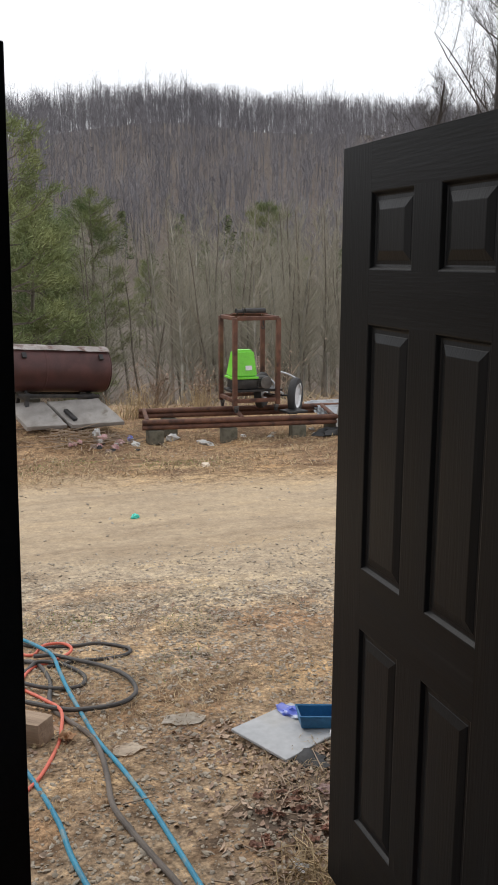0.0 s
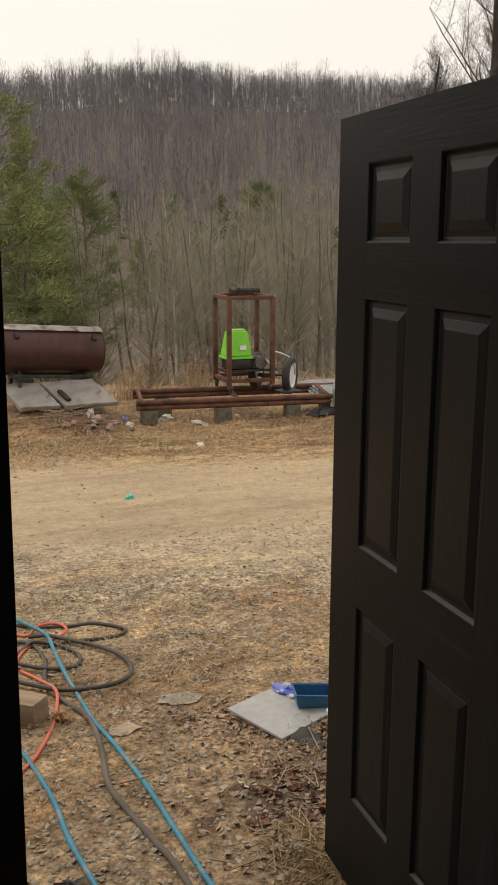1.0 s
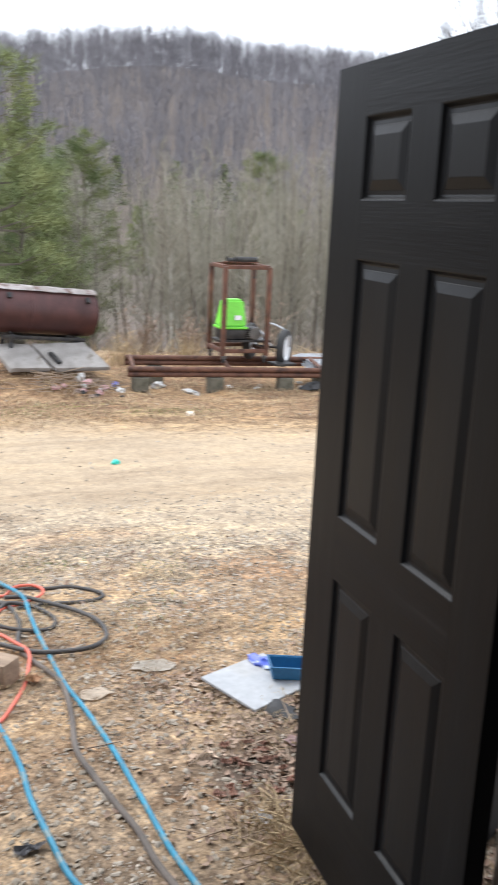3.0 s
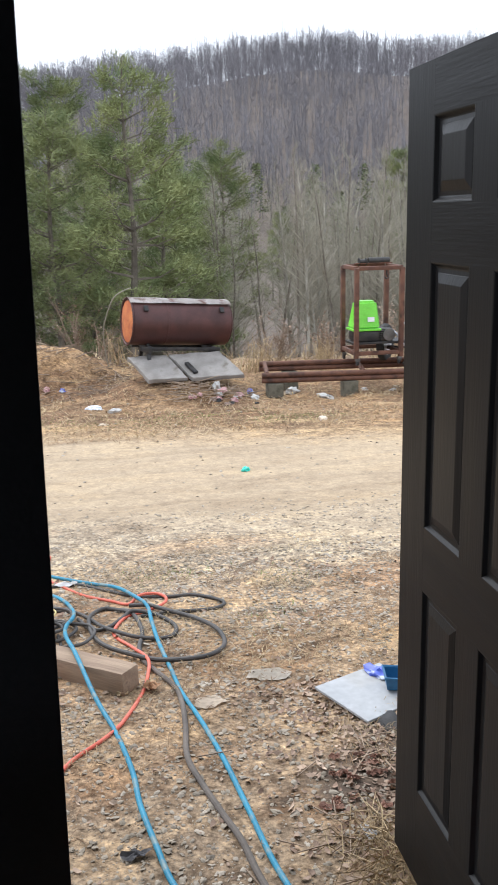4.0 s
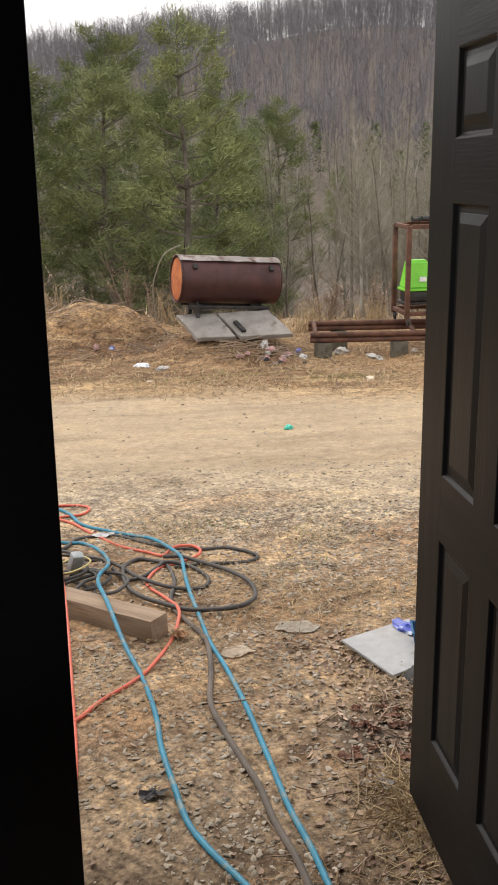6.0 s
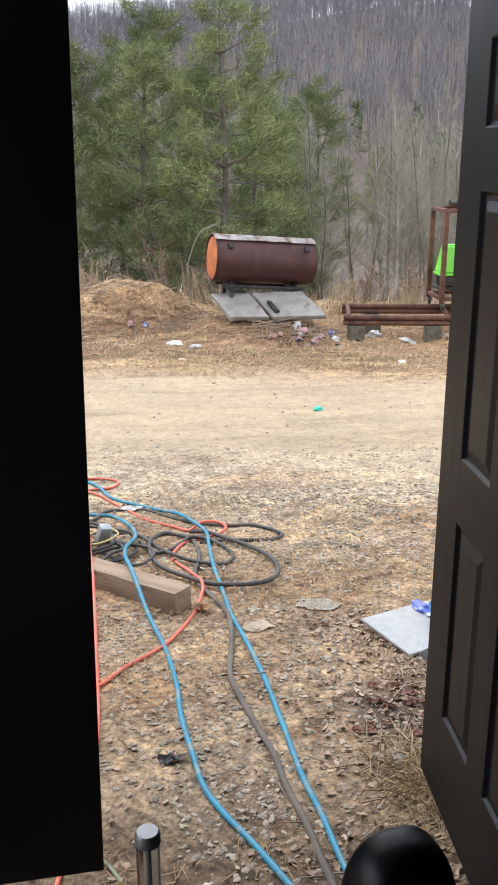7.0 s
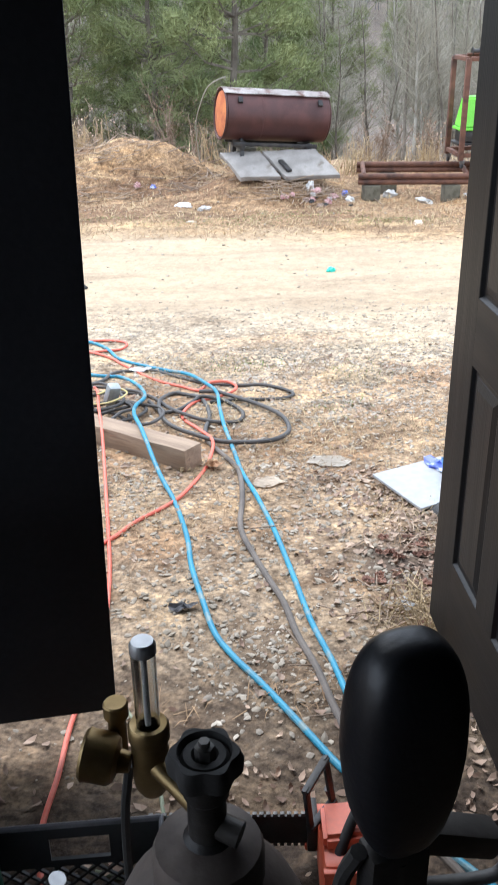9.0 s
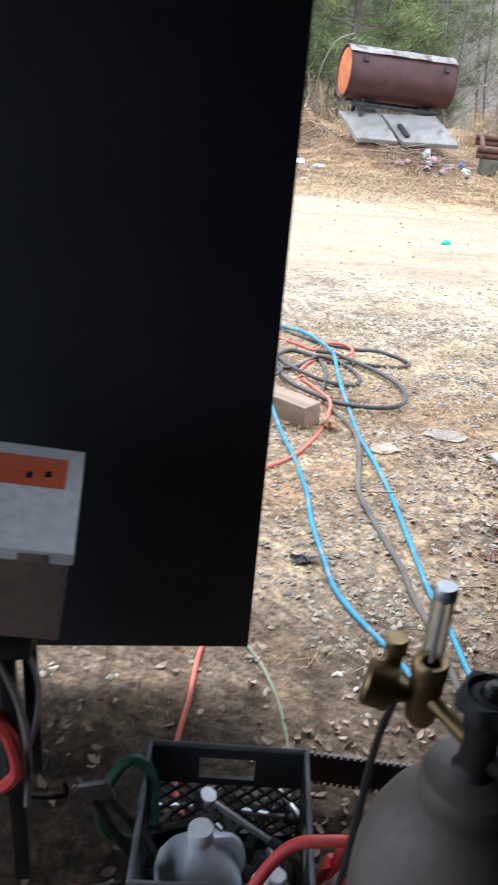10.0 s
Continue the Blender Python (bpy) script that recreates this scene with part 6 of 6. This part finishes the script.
def wall_clutter():
    """Cables and a strap that hang on the wall beside the post."""
    def hang(name, label, cat, pts, rad, material):
        thing(name, label, cat, "cables on the wall", bm=sweep(spline(pts, 8), rad, 8), material=material)

    hang("hanging_cable", "dark cable looping past the door post", "cable", [(0.12, -0.09, 2.3), (0.09, -0.09, 1.95), (0.065, -0.09, 1.714), (0.046, -0.09, 1.496), (0.026, -0.09, 1.383), (0.004, -0.09, 1.297), (-0.029, -0.09, 1.191), (-0.033, -0.09, 1.12), (-0.025, -0.09, 1.066), (-0.004, -0.09, 1.019), (0.036, -0.09, 0.983), (0.081, -0.085, 0.968), (0.13, -0.1, 1.0)], 0.0042, RUBBER)
    hang("hanging_cable", "grey cable bent in a narrow loop on the wall", "cable", [(0.2, -0.14, 1.43), (0.128, -0.12, 1.405), (0.08, -0.12, 1.375), (0.049, -0.12, 1.329), (0.028, -0.12, 1.292), (0.023, -0.12, 1.244), (0.033, -0.12, 1.237), (0.065, -0.12, 1.288), (0.088, -0.12, 1.36)], 0.0026, BLACK_METAL)
    hang("hanging_cable", "thin dark cable drooping on the wall", "cable", [(0.14, -0.15, 1.5), (0.121, -0.13, 1.364), (0.103, -0.13, 1.246), (0.091, -0.13, 1.186), (0.065, -0.13, 1.139), (0.051, -0.13, 1.089), (0.047, -0.13, 1.026), (0.057, -0.13, 0.959), (0.075, -0.13, 0.939)], 0.0024, BLACK_METAL)
    hang("hanging_cable", "grey webbing strap hanging against the boards", "strap", [(0.092, -0.15, 1.069), (0.068, -0.15, 0.999), (0.049, -0.15, 0.938), (0.037, -0.15, 0.864), (0.039, -0.15, 0.807), (0.053, -0.15, 0.746), (0.069, -0.15, 0.712), (0.099, -0.15, 0.674), (0.142, -0.15, 0.648), (0.3, -0.2, 0.62)], 0.0048, mat("grey_webbing", (0.09, 0.085, 0.085), (0.14, 0.135, 0.13), 20, 0.8))
    hang("hanging_cable", "short dark cable end hanging down the boards", "cable", [(0.09, -0.14, 0.98), (0.093, -0.14, 0.889), (0.105, -0.14, 0.83), (0.137, -0.14, 0.775), (0.151, -0.14, 0.747)], 0.003, BLACK_METAL)
    ob = thing("cable_clip", "bright steel bolt holding a cable to the post", "bolt", at=pose(0.072, -0.066, 0.981, 0, 0, 0))
    part("washer", lathe([(0.009, 0), (0.009, 0.003), (0.006, 0.004)], 18, m=Matrix.Rotation(radians(125), 4, "X")), CHROME, ob)
    part("bolt_head", lathe([(0.005, 0.003), (0.005, 0.009), (0.003, 0.010)], 6, m=Matrix.Rotation(radians(125), 4, "X")), CHROME, ob)


wall_clutter()


# ---- loose cover of the ground ----
def cover():
    r = random.Random(3)
    base = []
    for k in range(8):
        bm = bmesh.new()
        bmesh.ops.create_icosphere(bm, subdivisions=1, radius=1)
        for v in bm.verts:
            v.co *= 1 + 0.45 * noise.noise(v.co * 1.3 + Vector((k * 7, 0, 0)))
            v.co.z *= 0.42
        bm.verts.index_update()
        base.append(([v.co.copy() for v in bm.verts], [tuple(v.index for v in f.verts) for f in bm.faces]))
        bm.free()
    small = []
    for k in range(5):
        q = [Vector((1, 0, 0)), Vector((0, 1, 0)), Vector((-1, 0, 0)), Vector((0, -1, 0)), Vector((0.1, 0, 0.5)), Vector((0, 0.1, -0.5))]
        q = [v * (1 + 0.4 * noise.noise(v * 1.7 + Vector((k * 5, 1, 0)))) for v in q]
        small.append((q, [(i, (i + 1) % 4, 4) for i in range(4)] + [((i + 1) % 4, i, 5) for i in range(4)]))
    V, F = [], []
    for n in range(48000):
        f = r.random()
        if f < 0.68:
            y = 0.3 + 3.45 * r.random()
            x = r.uniform(-1.5, 1.1) - 0.12 * (y < 1) + 0.16 * y
            s = 0.003 + 0.0095 * r.random() ** 3.6
        elif f < 0.975:
            y = r.uniform(3.2, 5.0) - abs(r.gauss(0, 0.3))
            x = r.uniform(-1.6, 2.6)
            s = 0.003 + 0.0085 * r.random() ** 3.5
            if n % 2:
                continue
        else:
            y = r.uniform(5, 9.8)
            x = r.uniform(-2.5, 5)
            s = 0.005 + 0.012 * r.random() ** 4
        if f < 0.68 and n % 2 and noise.noise(Vector((x * 2.4, y * 2.4, 1))) < 0.1:
            continue
        if y < 0.8 and x < -0.7 and n % 12 or y < 0.5 and n % 3:
            continue
        vs, fs = base[n % 8] if s > 0.0055 else small[n % 5]
        m = pose(x, y, fine_z(x, y) + s * 0.15, r.uniform(-25, 25), r.uniform(-25, 25), r.uniform(0, 360)) @ Matrix.Diagonal((s * r.uniform(0.8, 1.6), s, s * r.uniform(0.7, 1.2), 1))
        o = len(V)
        V.extend(m @ v for v in vs)
        F.extend(tuple(o + i for i in q) for q in fs)
    stuff_mesh("gravel", V, F, STONE, "loose grey and tan gravel stones strewn over dirt", "gravel")

    V, F = [], []
    for n in range(4600):
        if n < 2600:
            y, x = 0.1 + 1.9 * r.random(), r.gauss(0.22, 0.22)
        elif n < 3500:
            y, x = 0.2 + 3.6 * r.random(), r.uniform(-1.4, 1.1)
        else:
            y, x = r.uniform(-0.9, 0.3), r.uniform(-1.6, 0.1)
        if noise.noise(Vector((x * 3.1, y * 3.1, 4))) < -0.1 and n > 2200:
            continue
        s = r.uniform(0.006, 0.019)
        m = pose(x, y, fine_z(x, y) + 0.006, r.uniform(-35, 35), r.uniform(-35, 35), r.uniform(0, 360))
        o = len(V)
        c = r.uniform(0.1, 0.6) * s
        V.extend(m @ Vector(q) for q in ((-s, 0, c), (-0.3 * s, 0.55 * s, 0), (0.5 * s, 0.4 * s, c * 0.4), (1.2 * s, 0, c), (0.5 * s, -0.45 * s, 0), (-0.3 * s, -0.5 * s, c * 0.5)))
        F.extend(((o, o + 1, o + 5), (o + 1, o + 2, o + 4, o + 5), (o + 2, o + 3, o + 4)))
    stuff_mesh("leaf_litter", V, F, LITTER, "curled brown fallen leaves and chips on wet dirt", "leaves")

    V, F = [], []
    for n in range(16000):
        f = r.random()
        if f < 0.66:
            y = 0.55 + 3.25 * r.random()
            x = r.uniform(-1.3, 1.1) + 0.12 * y
            if y < 1.5 and x < -0.15:
                continue
            if noise.noise(Vector((x * 1.5, y * 1.9, 9))) < 0.02:
                continue
        elif f < 0.67:
            y, x = r.gauss(0.74, 0.14), r.gauss(0.0, 0.08)
        else:
            y = r.uniform(7.6, 11.8)
            x = r.uniform(-3.2, 5.2)
        far = 1 if y < 5 else 1.7
        a, ln, w = r.uniform(0, 6.28), r.uniform(0.025, 0.09) * far, 0.0011 * (1 if y < 5 else 3.2)
        z = fine_z(x, y) + 0.002
        p = Vector((x, y, z))
        d = Vector((math.cos(a), math.sin(a), 0))
        s = Vector((-d.y, d.x, 0)) * w
        q = p + d * ln * 0.5 + Vector((0, 0, r.uniform(0.002, 0.03) * far))
        e = p + d * ln + s * r.uniform(-9, 9) + Vector((0, 0, r.uniform(0, 0.022) * far))
        o = len(V)
        V.extend((p - s, p + s, q + s, q - s, e))
        F.extend(((o, o + 1, o + 2, o + 3), (o + 3, o + 2, o + 4)))
    stuff_mesh("straw", V, F, STRAW, "dry straw and dead grass matted on dirt", "straw")

    V, F = [], []
    for n in range(26000):
        if n < 15000:
            y, x = 7.4 + 4.2 * r.random() ** 0.8, r.uniform(-3.2, 5.2)
            k, w = 1.0, 0.0032
            if noise.noise(Vector((x * 1.1, y * 1.8, 2))) < r.uniform(-0.35, 0.05):
                continue
        else:
            y, x = r.uniform(0.5, 3.5), r.uniform(-0.9, 1.5)
            k, w = 0.5, 0.0013
            if noise.noise(Vector((x * 1.3, y * 1.6, 7))) < 0.08:
                continue
        a, ln = r.uniform(0, 6.28), r.uniform(0.06, 0.17) * k
        p, d = Vector((x, y, fine_z(x, y) + 0.002)), Vector((math.cos(a), math.sin(a), 0))
        s = Vector((-d.y, d.x, 0)) * w
        q = p + d * ln * 0.5 + Vector((0, 0, r.uniform(0.006, 0.03) * k))
        e = p + d * ln + Vector((0, 0, r.uniform(0, 0.022) * k))
        o = len(V)
        V.extend((p - s, p + s, q + s, q - s, e))
        F.extend(((o, o + 1, o + 2, o + 3), (o + 3, o + 2, o + 4)))
    stuff_mesh("dead_grass", V, F, DEAD, "rust-brown dead grass matted over the bank", "grass")

    V, F = [], []
    for cx, cy, sx, sy, k in ((-0.35, 3.45, 0.16, 0.08, 160), (0.25, 3.3, 0.1, 0.08, 70), (-0.1, 8.6, 0.5, 0.2, 900), (1.6, 8.3, 0.35, 0.15, 800), (-1.6, 9.0, 0.5, 0.2, 500), (0.7, 8.9, 0.5, 0.15, 500), (0.1, 2.75, 0.1, 0.1, 80)):
        for n in range(k):
            x, y = r.gauss(cx, sx), r.gauss(cy, sy)
            z = fine_z(x, y)
            h = r.uniform(0.006, 0.022)
            o = len(V)
            V.extend(((x - 0.002, y, z), (x + 0.002, y, z), (x + r.gauss(0, 0.012), y + r.gauss(0, 0.012), z + h)))
            F.append((o, o + 1, o + 2))
    stuff_mesh("grass_tufts", V, F, GRASS, "sparse green grass tufts at the track's edges", "grass")

    V, F, W, X = [], [], [], []
    for n in range(420):
        if n < 90:
            x, y = r.gauss(0.85, 0.35), r.gauss(9.85, 0.12)
        elif n < 330:
            x, y = r.uniform(-2.6, 0), r.uniform(10.4, 12)
        else:
            x, y = r.gauss(0.15, 0.25), r.uniform(0.4, 1.5)
        k = 1 if y > 5 else 0.35
        a = r.uniform(0, 6.28)
        p = Vector((x, y, fine_z(x, y) + 0.01))
        e = p + Vector((math.cos(a), math.sin(a), r.uniform(0, 0.3 if y > 5 else 0.12))) * r.uniform(0.15, 0.4) * k
        add_tube(V, F, p, e, 0.006 * (k if k < 1 else 1), 0.003 * k, 4)
    rr = random.Random(91)
    for n in range(190):
        x, y = rr.gauss(0.02, 0.06), rr.gauss(0.84, 0.09)
        a, ln = rr.uniform(0, 6.28), rr.uniform(0.06, 0.2)
        p = Vector((x, y, fine_z(x, y)))
        d = Vector((math.cos(a), math.sin(a), 0)) * ln
        mid, e = p + d * 0.5 + Vector((0, 0, rr.uniform(0.015, 0.07))), p + d + Vector((0, 0, rr.uniform(0, 0.05)))
        add_tube(W, X, p, mid, 0.0014, 0.0012, 3)
        add_tube(W, X, mid, e, 0.0012, 0.0006, 3)
    stuff_mesh("dry_grass", W, X, STRAW, "clump of long dry grass at the door's foot", "grass")
    stuff_mesh("dead_sticks", V, F, SCRUB, "dead weed stalks and small sticks in the straw", "sticks")


cover()
